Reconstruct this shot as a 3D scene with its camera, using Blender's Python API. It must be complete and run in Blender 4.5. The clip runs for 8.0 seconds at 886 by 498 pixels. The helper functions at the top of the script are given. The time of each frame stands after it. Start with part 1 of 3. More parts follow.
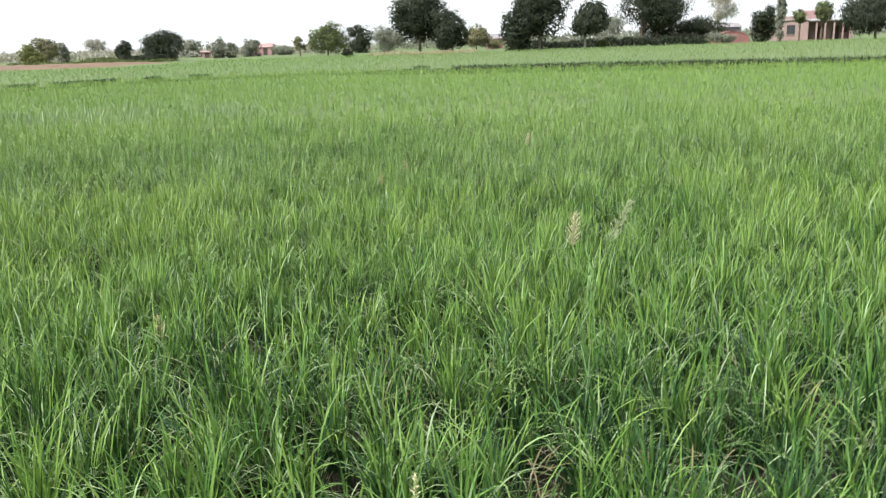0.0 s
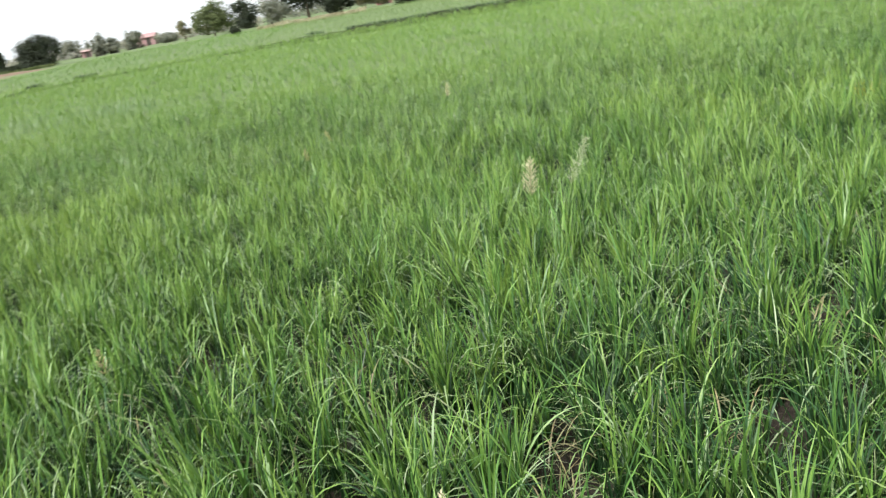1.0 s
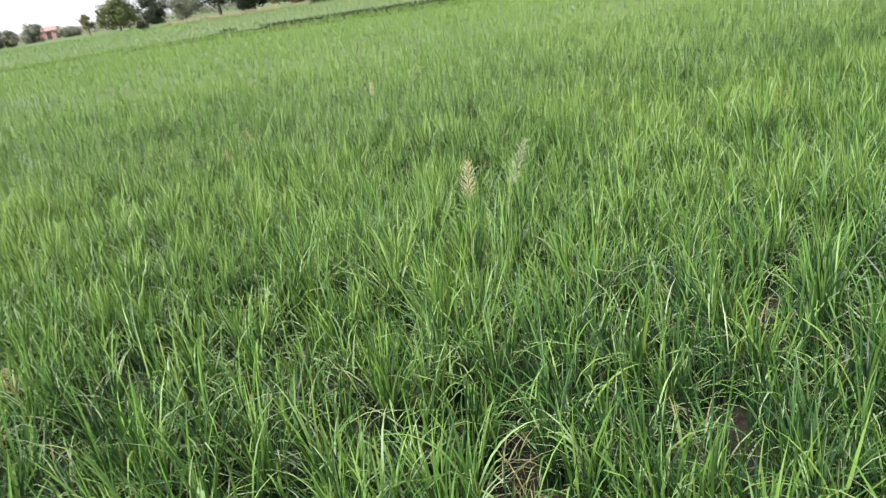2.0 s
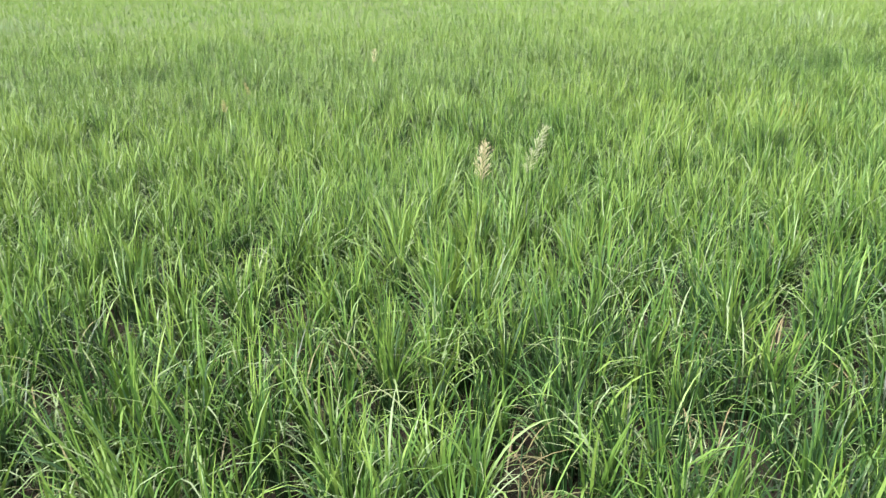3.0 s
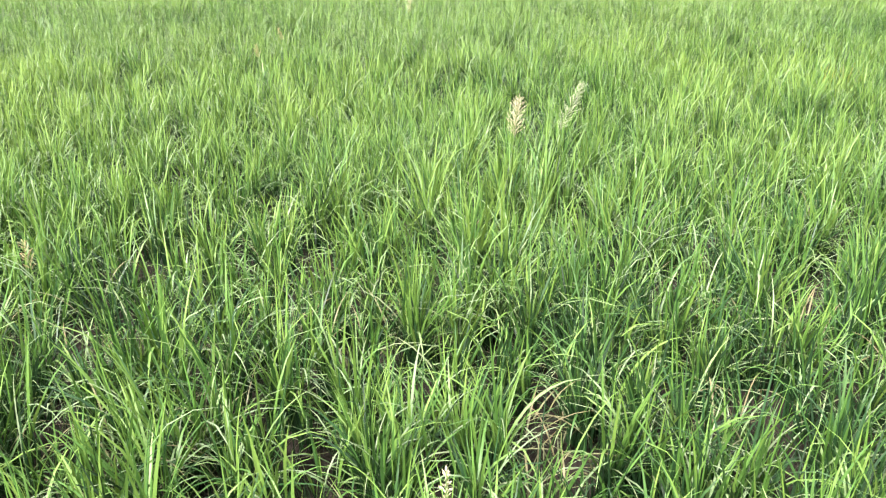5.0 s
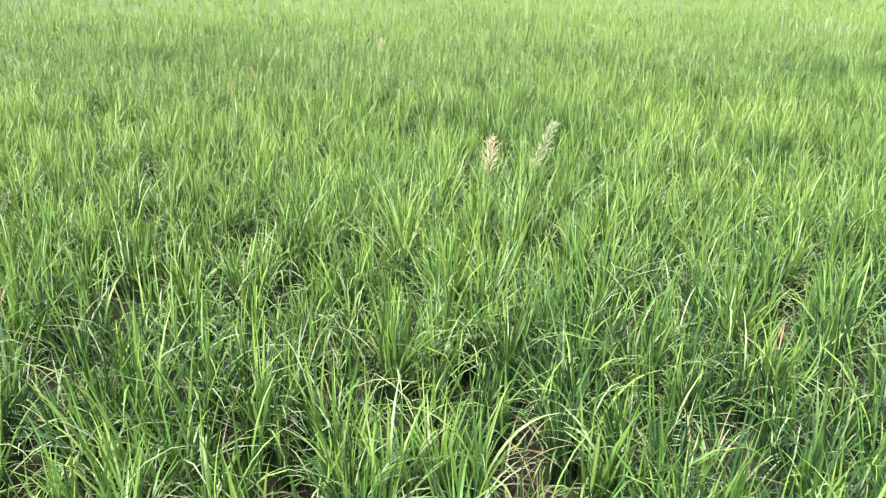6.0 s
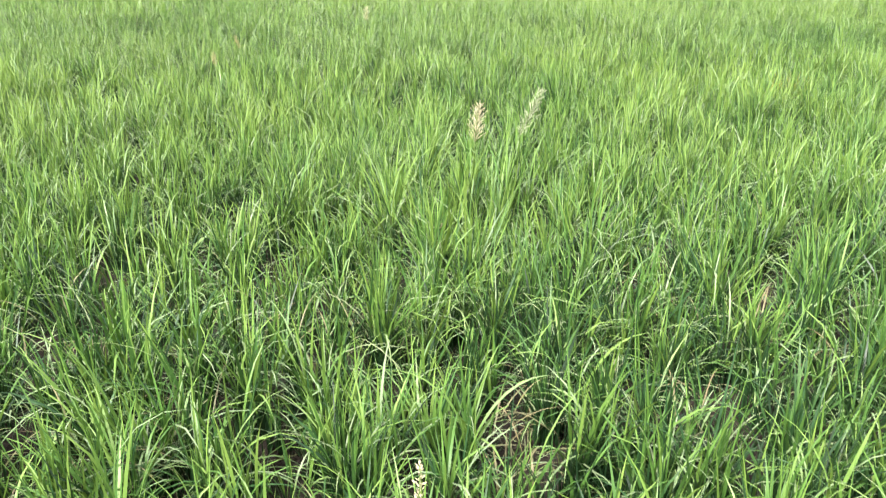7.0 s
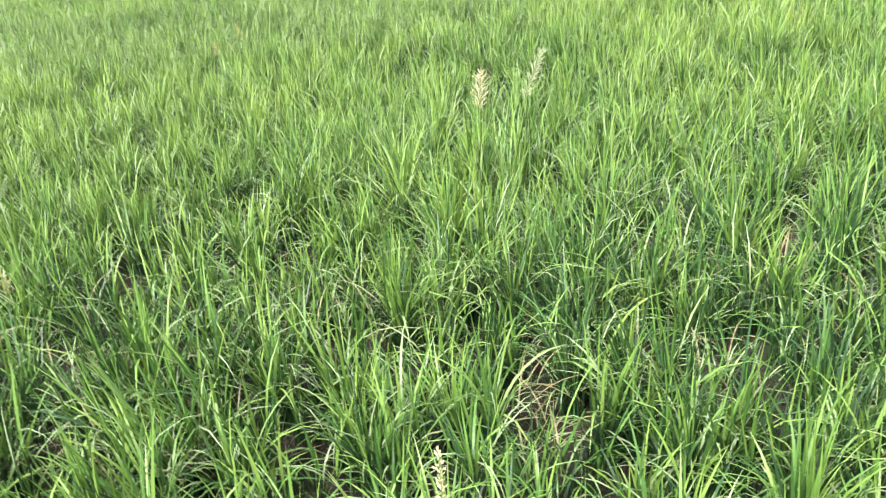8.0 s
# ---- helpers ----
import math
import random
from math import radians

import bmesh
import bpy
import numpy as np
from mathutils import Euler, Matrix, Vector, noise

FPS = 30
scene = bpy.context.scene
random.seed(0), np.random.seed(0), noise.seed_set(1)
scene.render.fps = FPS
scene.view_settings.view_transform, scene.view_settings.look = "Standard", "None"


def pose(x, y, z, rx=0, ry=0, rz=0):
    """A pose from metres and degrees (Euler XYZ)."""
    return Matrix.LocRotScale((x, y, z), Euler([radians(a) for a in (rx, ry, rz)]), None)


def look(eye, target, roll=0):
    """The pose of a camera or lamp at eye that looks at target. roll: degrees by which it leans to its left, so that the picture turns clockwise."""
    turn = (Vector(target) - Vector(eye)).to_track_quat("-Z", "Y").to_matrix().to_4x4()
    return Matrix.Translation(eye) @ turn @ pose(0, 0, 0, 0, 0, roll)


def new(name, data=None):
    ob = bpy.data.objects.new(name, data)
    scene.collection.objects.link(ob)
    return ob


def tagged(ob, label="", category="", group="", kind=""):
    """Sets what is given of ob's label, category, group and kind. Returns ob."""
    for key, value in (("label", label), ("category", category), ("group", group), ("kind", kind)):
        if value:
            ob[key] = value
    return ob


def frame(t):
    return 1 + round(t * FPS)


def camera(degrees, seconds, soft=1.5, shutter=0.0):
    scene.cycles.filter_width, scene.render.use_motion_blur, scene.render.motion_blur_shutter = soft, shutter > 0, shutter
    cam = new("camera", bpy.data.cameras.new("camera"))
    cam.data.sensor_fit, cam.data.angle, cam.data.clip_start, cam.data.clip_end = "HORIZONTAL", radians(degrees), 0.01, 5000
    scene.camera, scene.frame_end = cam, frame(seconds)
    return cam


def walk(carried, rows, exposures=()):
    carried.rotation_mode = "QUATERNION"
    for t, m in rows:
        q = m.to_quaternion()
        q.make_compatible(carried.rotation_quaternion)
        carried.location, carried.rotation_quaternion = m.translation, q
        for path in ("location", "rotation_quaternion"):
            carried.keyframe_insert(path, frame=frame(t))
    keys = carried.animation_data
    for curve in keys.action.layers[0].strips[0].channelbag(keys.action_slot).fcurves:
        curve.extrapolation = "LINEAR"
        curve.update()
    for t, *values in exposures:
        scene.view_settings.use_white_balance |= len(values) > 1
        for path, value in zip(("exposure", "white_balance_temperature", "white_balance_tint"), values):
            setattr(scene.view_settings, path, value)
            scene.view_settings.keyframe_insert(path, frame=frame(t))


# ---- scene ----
# The camera and its walk
cam = camera(57.0, 8.0, soft=1.25, shutter=0.5)


def aim(x, y, z, yaw, pitch, roll):
    """A camera pose from its place and from yaw (to the left of +y), pitch (up) and roll in degrees."""
    turn = Matrix.Rotation(radians(yaw), 4, "Z") @ Matrix.Rotation(radians(90 + pitch), 4, "X") @ Matrix.Rotation(radians(roll), 4, "Z")
    return Matrix.Translation((x, y, z)) @ turn


PATH = [
    (0.0, 0.000, 0.000, 1.502, -0.03, -14.21, -1.88),
    (0.5, -0.048, 0.112, 1.483, -0.89, -15.64, -5.67),
    (1.0, -0.129, 0.315, 1.488, -5.03, -17.66, -10.19),
    (1.5, -0.145, 0.373, 1.491, -8.37, -18.09, -11.55),
    (1.7, -0.152, 0.399, 1.482, -9.38, -18.18, -11.04),
    (2.8, -0.351, 0.593, 1.480, -14.04, -20.10, -1.59),
    (3.0, -0.351, 0.592, 1.478, -13.41, -20.41, -1.53),
    (3.5, -0.337, 0.612, 1.465, -12.49, -22.28, -1.63),
    (4.0, -0.327, 0.609, 1.464, -12.63, -24.08, -1.20),
    (4.5, -0.338, 0.603, 1.471, -11.71, -23.91, -0.39),
    (4.7, -0.344, 0.613, 1.479, -11.16, -23.96, -0.06),
    (5.8, -0.388, 0.597, 1.476, -13.33, -21.35, 0.84),
    (6.0, -0.388, 0.597, 1.476, -13.73, -20.93, 0.84),
    (6.5, -0.387, 0.595, 1.470, -14.15, -21.26, 0.96),
    (7.0, -0.395, 0.580, 1.465, -14.76, -22.91, 0.84),
    (7.5, -0.368, 0.593, 1.453, -14.55, -24.51, -1.16),
    (8.0, -0.321, 0.602, 1.488, -12.30, -25.33, -5.63),
]
EXPOSURES = [(0.0, 1.00, 6180, 6), (0.8, 1.04, 6180, 6), (1.7, 1.04, 6200, 7), (2.8, 1.18, 6350, 10), (3.1, 1.53, 6350, 10), (3.6, 1.75, 6350, 10), (4.0, 1.85, 6350, 10), (4.7, 1.87, 6350, 10), (5.8, 1.71, 6350, 10), (7.0, 1.73, 6350, 10), (7.5, 1.80, 6350, 10), (8.0, 1.80, 6350, 10)]
walk(cam, [(row[0], aim(*row[1:])) for row in PATH], EXPOSURES)

# The sky, a bright overcast, and a soft sun behind it
SUN_HEIGHT, SUN_TURN = radians(48), radians(-125)
world = bpy.data.worlds.new("overcast_sky")
scene.world = world
world.use_nodes = True
wn, wl = world.node_tree.nodes, world.node_tree.links
sky = wn.new("ShaderNodeTexSky")
sky.sky_type, sky.sun_disc = "NISHITA", False
sky.sun_elevation, sky.sun_rotation = SUN_HEIGHT, SUN_TURN
sky.air_density, sky.dust_density, sky.ozone_density = 1.0, 6.0, 1.0
cloud = wn.new("ShaderNodeMix")
cloud.data_type = "RGBA"
cloud.inputs[0].default_value = 0.85
# an overcast sky is brightest overhead and about a third of that at the horizon
where = wn.new("ShaderNodeTexCoord")
axes = wn.new("ShaderNodeSeparateXYZ")
wl.new(where.outputs["Generated"], axes.inputs[0])
veil = wn.new("ShaderNodeMapRange")
veil.inputs["From Min"].default_value, veil.inputs["From Max"].default_value = 0.0, 1.0
veil.inputs["To Min"].default_value, veil.inputs["To Max"].default_value = 9.6, 12.0
wl.new(axes.outputs["Z"], veil.inputs["Value"])
grey = wn.new("ShaderNodeCombineColor")
for k in range(3):
    wl.new(veil.outputs[0], grey.inputs[k])
wl.new(grey.outputs[0], cloud.inputs[7])
wl.new(sky.outputs[0], cloud.inputs[6])
wl.new(cloud.outputs[2], wn["Background"].inputs["Color"])
wn["Background"].inputs["Strength"].default_value = 0.074
sun = new("sun", bpy.data.lights.new("sun", "SUN"))
sun.data.energy, sun.data.angle, sun.data.color = 4.0, radians(14), (1.0, 0.95, 0.87)
sun_way = Vector((math.sin(SUN_TURN) * math.cos(SUN_HEIGHT), math.cos(SUN_TURN) * math.cos(SUN_HEIGHT), math.sin(SUN_HEIGHT)))
sun.matrix_world = look(sun_way * 60, (0, 0, 0))


# Materials
def material(name):
    mat = bpy.data.materials.new(name)
    mat.use_nodes = True
    return mat, mat.node_tree.nodes, mat.node_tree.links, mat.node_tree.nodes["Principled BSDF"]


def ramp_of(nodes, links, value, stops):
    ramp = nodes.new("ShaderNodeValToRGB")
    els = ramp.color_ramp.elements
    while len(els) < len(stops):
        els.new(0.5)
    for el, (at, col) in zip(els, stops):
        el.position, el.color = at, (*col, 1)
    links.new(value, ramp.inputs[0])
    return ramp.outputs[0]


def noise_of(nodes, links, scale, detail=3, source=None, rough=0.55):
    tex = nodes.new("ShaderNodeTexNoise")
    tex.inputs["Scale"].default_value, tex.inputs["Detail"].default_value, tex.inputs["Roughness"].default_value = scale, detail, rough
    if source is None:
        source = nodes.new("ShaderNodeNewGeometry").outputs["Position"]
    links.new(source, tex.inputs["Vector"])
    return tex.outputs[0]


def mixed(nodes, links, fac, a, b, way="MIX"):
    mix = nodes.new("ShaderNodeMix")
    mix.data_type, mix.blend_type = "RGBA", way
    for slot, value in ((0, fac), (6, a), (7, b)):
        if isinstance(value, (int, float)):
            mix.inputs[slot].default_value = value
        elif isinstance(value, tuple):
            mix.inputs[slot].default_value = (*value, 1)
        else:
            links.new(value, mix.inputs[slot])
    return mix.outputs[2]


def leafy(mat, nodes, links, bsdf, colour, through_colour, share=0.4):
    """Let some of the light pass through the leaf."""
    links.new(colour, bsdf.inputs["Base Color"])
    trans = nodes.new("ShaderNodeBsdfTranslucent")
    tint = mixed(nodes, links, 1.0, colour, through_colour, "MULTIPLY")
    links.new(tint, trans.inputs["Color"])
    both = nodes.new("ShaderNodeMixShader")
    both.inputs[0].default_value = share
    links.new(bsdf.outputs[0], both.inputs[1])
    links.new(trans.outputs[0], both.inputs[2])
    links.new(both.outputs[0], nodes["Material Output"].inputs["Surface"])
    return mat


def rice_material(name, fresh, deep, bright, pale):
    mat, nodes, links, bsdf = material(name)
    tone = nodes.new("ShaderNodeAttribute")
    tone.attribute_name = "tone"
    along = nodes.new("ShaderNodeAttribute")
    along.attribute_name = "along"
    # tones under 0.12 drop to 0.45 of deep: canopy shade put into colour
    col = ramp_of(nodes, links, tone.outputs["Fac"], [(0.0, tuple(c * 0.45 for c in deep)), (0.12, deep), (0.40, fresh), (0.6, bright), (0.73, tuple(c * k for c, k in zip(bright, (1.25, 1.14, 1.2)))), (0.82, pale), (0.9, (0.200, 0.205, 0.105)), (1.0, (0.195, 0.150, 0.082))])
    # darker towards the leaf's base, lighter towards its tip
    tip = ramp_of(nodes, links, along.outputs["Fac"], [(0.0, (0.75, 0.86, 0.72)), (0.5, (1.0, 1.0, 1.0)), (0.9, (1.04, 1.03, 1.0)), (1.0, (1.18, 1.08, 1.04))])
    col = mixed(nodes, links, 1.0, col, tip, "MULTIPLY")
    patch = ramp_of(nodes, links, noise_of(nodes, links, 0.45, 4), [(0.3, (0.87, 0.92, 0.90)), (0.48, (1, 1, 1)), (0.72, (1.12, 1.06, 0.98))])
    col = mixed(nodes, links, 1.0, col, patch, "MULTIPLY")
    bsdf.inputs["Roughness"].default_value = 0.46
    bsdf.inputs["Specular IOR Level"].default_value = 0.40
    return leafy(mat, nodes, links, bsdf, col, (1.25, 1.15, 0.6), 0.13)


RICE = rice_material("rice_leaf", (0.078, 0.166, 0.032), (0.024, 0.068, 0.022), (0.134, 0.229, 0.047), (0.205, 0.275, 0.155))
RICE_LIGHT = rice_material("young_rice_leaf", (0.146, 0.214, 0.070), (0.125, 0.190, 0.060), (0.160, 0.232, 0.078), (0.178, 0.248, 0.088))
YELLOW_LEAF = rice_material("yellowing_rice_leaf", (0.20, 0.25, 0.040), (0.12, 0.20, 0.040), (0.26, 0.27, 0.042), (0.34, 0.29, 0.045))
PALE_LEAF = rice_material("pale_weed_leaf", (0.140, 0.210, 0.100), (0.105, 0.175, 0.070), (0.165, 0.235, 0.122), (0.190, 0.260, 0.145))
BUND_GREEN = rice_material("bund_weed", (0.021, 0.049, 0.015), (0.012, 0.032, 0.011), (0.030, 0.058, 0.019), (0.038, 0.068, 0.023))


def foliage_material(name, dark, light):
    mat, nodes, links, bsdf = material(name)
    geo = nodes.new("ShaderNodeNewGeometry")
    col = ramp_of(nodes, links, geo.outputs["Random Per Island"], [(0.0, dark), (0.75, light), (1.0, tuple(min(1, c * 1.35) for c in light))])
    clump = ramp_of(nodes, links, noise_of(nodes, links, 0.9, 3), [(0.3, (0.72, 0.78, 0.76)), (0.7, (1.2, 1.15, 1.0))])
    col = mixed(nodes, links, 1.0, col, clump, "MULTIPLY")
    bsdf.inputs["Roughness"].default_value = 0.7
    bsdf.inputs["Specular IOR Level"].default_value = 0.2
    return leafy(mat, nodes, links, bsdf, col, (1.1, 1.05, 0.6), 0.25)


LEAF_DARK = foliage_material("dark_foliage", (0.024, 0.030, 0.021), (0.036, 0.045, 0.030))
LEAF_GREEN = foliage_material("green_foliage", (0.070, 0.088, 0.042), (0.100, 0.122, 0.056))
# greyed and lightened green: the haze before distant trees put into the colour
LEAF_HAZY = foliage_material("hazy_foliage", (0.135, 0.142, 0.128), (0.180, 0.188, 0.166))
LEAF_BROWN = foliage_material("brownish_foliage", (0.114, 0.110, 0.068), (0.175, 0.167, 0.106))
LEAF_OLIVE = foliage_material("olive_foliage", (0.106, 0.118, 0.046), (0.167, 0.175, 0.068))
# this grey also holds the haze of distance
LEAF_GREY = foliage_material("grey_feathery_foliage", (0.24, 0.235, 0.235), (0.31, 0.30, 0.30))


def plain(name, colour, other, scale=6.0, rough=0.85, bump=0.3):
    mat, nodes, links, bsdf = material(name)
    coarse = noise_of(nodes, links, scale, 5)
    fine = noise_of(nodes, links, scale * 9, 3)
    col = ramp_of(nodes, links, coarse, [(0.3, colour), (0.7, other)])
    col = mixed(nodes, links, 0.25, col, ramp_of(nodes, links, fine, [(0.3, tuple(c * 0.6 for c in colour)), (0.7, tuple(min(1, c * 1.3) for c in other))]))
    links.new(col, bsdf.inputs["Base Color"])
    bsdf.inputs["Roughness"].default_value = rough
    bsdf.inputs["Specular IOR Level"].default_value = 0.5 if rough < 0.8 else 0.1
    bum = nodes.new("ShaderNodeBump")
    bum.inputs["Strength"].default_value = bump
    bum.inputs["Distance"].default_value = 0.05
    links.new(fine, bum.inputs["Height"])
    links.new(bum.outputs[0], bsdf.inputs["Normal"])
    return mat


BARK = plain("bark", (0.076, 0.057, 0.042), (0.144, 0.114, 0.087), 3)
BARK_PALE = plain("pale_bark", (0.198, 0.175, 0.144), (0.289, 0.266, 0.228), 3)
SOIL = plain("ploughed_soil", (0.122, 0.084, 0.061), (0.175, 0.122, 0.091), 0.5, 0.95, 0.6)
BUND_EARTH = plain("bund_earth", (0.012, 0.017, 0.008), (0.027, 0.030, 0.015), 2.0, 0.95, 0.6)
PLASTER = plain("salmon_plaster", (0.235, 0.160, 0.150), (0.345, 0.255, 0.240), 0.8, 0.9, 0.15)
PLASTER_PINK = plain("pink_plaster", (0.260, 0.150, 0.155), (0.350, 0.225, 0.225), 0.8, 0.9, 0.15)
PLASTER_RED = plain("reddish_plaster", (0.190, 0.085, 0.085), (0.270, 0.140, 0.130), 0.8, 0.9, 0.15)
PALE_CONCRETE = plain("pale_concrete", (0.289, 0.266, 0.251), (0.395, 0.365, 0.342), 0.9, 0.9, 0.15)
ROOF_GREY = plain("weathered_roof_sheet", (0.167, 0.152, 0.167), (0.251, 0.228, 0.243), 0.9, 0.7, 0.15)
DARK_WOOD = plain("dark_wood", (0.027, 0.020, 0.017), (0.053, 0.038, 0.030), 4, 0.7, 0.2)
STRAW = plain("straw", (0.304, 0.236, 0.122), (0.418, 0.342, 0.198), 8, 0.8, 0.1)
DRY_GRASS = plain("dry_grass_blade", (0.23, 0.205, 0.125), (0.32, 0.28, 0.19), 3, 0.9, 0.1)
TAN_SEED = plain("tan_seed_head", (0.480, 0.420, 0.270), (0.600, 0.535, 0.375), 20, 0.8, 0.1)
GREEN_SEED = plain("green_seed_head", (0.300, 0.330, 0.205), (0.400, 0.420, 0.285), 20, 0.8, 0.1)
GREEN_STEM = plain("weed_leaf", (0.099, 0.175, 0.034), (0.152, 0.228, 0.053), 8, 0.6, 0.1)


def glass_material():
    mat, nodes, links, bsdf = material("window_glass")
    bsdf.inputs["Base Color"].default_value = (0.03, 0.035, 0.04, 1)
    bsdf.inputs["Roughness"].default_value = 0.08
    bsdf.inputs["Specular IOR Level"].default_value = 0.6
    return mat


GLASS = glass_material()


def ground_material():
    mat, nodes, links, bsdf = material("mud_and_grass")
    coarse, fine = noise_of(nodes, links, 2.2, 6), noise_of(nodes, links, 34, 5, rough=0.65)
    mud = ramp_of(nodes, links, coarse, [(0.25, (0.016, 0.012, 0.009)), (0.5, (0.028, 0.022, 0.017)), (0.8, (0.058, 0.047, 0.037))])
    mud = mixed(nodes, links, 0.55, mud, ramp_of(nodes, links, fine, [(0.3, (0.012, 0.009, 0.007)), (0.55, (0.026, 0.021, 0.016)), (0.78, (0.110, 0.095, 0.076))]))
    turf = ramp_of(nodes, links, noise_of(nodes, links, 0.06, 6, rough=0.7), [(0.3, (0.085, 0.122, 0.048)), (0.55, (0.105, 0.138, 0.060)), (0.8, (0.14, 0.15, 0.085))])
    geo = nodes.new("ShaderNodeNewGeometry")
    away = nodes.new("ShaderNodeVectorMath")
    away.operation = "LENGTH"
    links.new(geo.outputs["Position"], away.inputs[0])
    span = nodes.new("ShaderNodeMapRange")
    span.inputs["From Min"].default_value, span.inputs["From Max"].default_value = 9.5, 15
    links.new(away.outputs["Value"], span.inputs["Value"])
    col = mixed(nodes, links, span.outputs[0], mud, turf)
    links.new(col, bsdf.inputs["Base Color"])
    bsdf.inputs["Roughness"].default_value = 0.85
    bsdf.inputs["Specular IOR Level"].default_value = 0.15
    bum = nodes.new("ShaderNodeBump")
    bum.inputs["Strength"].default_value, bum.inputs["Distance"].default_value = 0.8, 0.03
    links.new(fine, bum.inputs["Height"])
    links.new(bum.outputs[0], bsdf.inputs["Normal"])
    return mat


GROUND = ground_material()


# Mesh helpers
def mesh_of(name, verts, tris, mat, point_data=None, smooth=True):
    """A mesh from arrays of corners and triangles."""
    verts, tris = np.asarray(verts, np.float32), np.asarray(tris, np.int32)
    me = bpy.data.meshes.new(name)
    me.vertices.add(len(verts))
    me.vertices.foreach_set("co", verts.ravel())
    me.loops.add(tris.size)
    me.loops.foreach_set("vertex_index", tris.ravel())
    me.polygons.add(len(tris))
    me.polygons.foreach_set("loop_start", np.arange(0, tris.size, 3, dtype=np.int32))
    me.update(calc_edges=True)
    me.polygons.foreach_set("use_smooth", np.full(len(tris), smooth))
    for key, values in (point_data or {}).items():
        me.attributes.new(key, "FLOAT", "POINT").data.foreach_set("value", np.asarray(values, np.float32))
    me.materials.append(mat)
    return me


def part(name, bm, mat, parent, label=""):
    """Links a bmesh as one mesh under a thing or under a part."""
    me = bpy.data.meshes.new(name)
    bm.to_mesh(me)
    bm.free()
    me.materials.append(mat)
    ob = new(name, me)
    ob.parent = parent
    return tagged(ob, label)


def part_mesh(name, me, parent, label=""):
    ob = new(name, me)
    ob.parent = parent
    return tagged(ob, label)


def thing(name, x, y, z, label, category, group="", turn=0):
    ob = new(name)
    ob.matrix_basis = pose(x, y, z, 0, 0, turn)
    return tagged(ob, label, category, group)


def box(bm, x0, x1, y0, y1, z0, z1, bevel=0.0):
    made = bmesh.ops.create_cube(bm, size=1.0)["verts"]
    for v in made:
        v.co = Vector(((x0 + x1) / 2 + v.co.x * (x1 - x0), (y0 + y1) / 2 + v.co.y * (y1 - y0), (z0 + z1) / 2 + v.co.z * (z1 - z0)))
    if bevel:
        edges = list({e for v in made for e in v.link_edges})
        bmesh.ops.bevel(bm, geom=edges, offset=bevel, segments=2, affect="EDGES")
    return bm


def tube(bm, points, radii, sides=7):
    """A tapered tube through the points."""
    rings = []
    for i, p in enumerate(points):
        ahead = (points[min(i + 1, len(points) - 1)] - points[max(i - 1, 0)]).normalized()
        side = ahead.orthogonal().normalized()
        up = ahead.cross(side)
        rings.append([bm.verts.new(p + radii[i] * (math.cos(a) * side + math.sin(a) * up)) for a in (2 * math.pi * k / sides for k in range(sides))])
    for low, high in zip(rings, rings[1:]):
        for k in range(sides):
            bm.faces.new((low[k], low[(k + 1) % sides], high[(k + 1) % sides], high[k])).smooth = True
    bm.faces.new(rings[0][::-1])
    bm.faces.new(rings[-1])
    return bm


def patchiness(x, y, seed, size):
    """A smooth random field between about -1 and 1, with bumps of about that size in metres."""
    gen = np.random.default_rng(seed)
    out = np.zeros_like(x)
    for _ in range(9):
        way, phase, k = gen.uniform(0, 2 * np.pi), gen.uniform(0, 2 * np.pi), 2 * np.pi / size * gen.uniform(0.5, 1.6)
        out += np.sin(k * (np.cos(way) * x + np.sin(way) * y) + phase)
    return out / 4.2


def blades(x, y, z, length, width, way, lean, bend, twist, tone, steps):
    """Leaf blades: strips that rise from (x, y, z), lean towards way and bow over. Returns corners, triangles, along and tone."""
    n = len(x)
    t = np.linspace(0, 1, steps + 1)
    angle = lean[:, None] + bend[:, None] * t[None, :] ** 1.6
    step = length[:, None] / steps
    mid = (angle[:, 1:] + angle[:, :-1]) / 2
    out = np.concatenate([np.zeros((n, 1)), np.cumsum(np.sin(mid) * step, 1)], 1)
    up = np.concatenate([np.zeros((n, 1)), np.cumsum(np.cos(mid) * step, 1)], 1)
    centre = np.stack([x[:, None] + out * np.cos(way)[:, None], y[:, None] + out * np.sin(way)[:, None], z[:, None] + up], -1)
    turned = way[:, None] + twist[:, None] * (0.35 + 0.65 * t[None, :-1])
    side = np.stack([-np.sin(turned), np.cos(turned), 0 * turned], -1)
    shape = np.interp(t, [0, 0.25, 0.6, 1], [0.55, 1.0, 0.8, 0.0])
    half = (width[:, None] * shape[None, :] / 2)[..., None]
    left, right = centre[:, :-1] - side * half[:, :-1], centre[:, :-1] + side * half[:, :-1]
    per = 2 * steps + 1
    verts = np.empty((n, per, 3))
    verts[:, 0:2 * steps:2], verts[:, 1:2 * steps:2], verts[:, -1] = left, right, centre[:, -1]
    tri = []
    for i in range(steps - 1):
        a = 2 * i
        tri += [(a, a + 1, a + 3), (a, a + 3, a + 2)]
    tri.append((2 * steps - 2, 2 * steps - 1, 2 * steps))
    tris = (np.array(tri)[None] + (np.arange(n) * per)[:, None, None]).reshape(-1, 3)
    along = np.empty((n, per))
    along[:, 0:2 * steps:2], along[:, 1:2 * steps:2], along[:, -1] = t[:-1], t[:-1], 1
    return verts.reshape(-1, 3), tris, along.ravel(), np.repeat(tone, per)


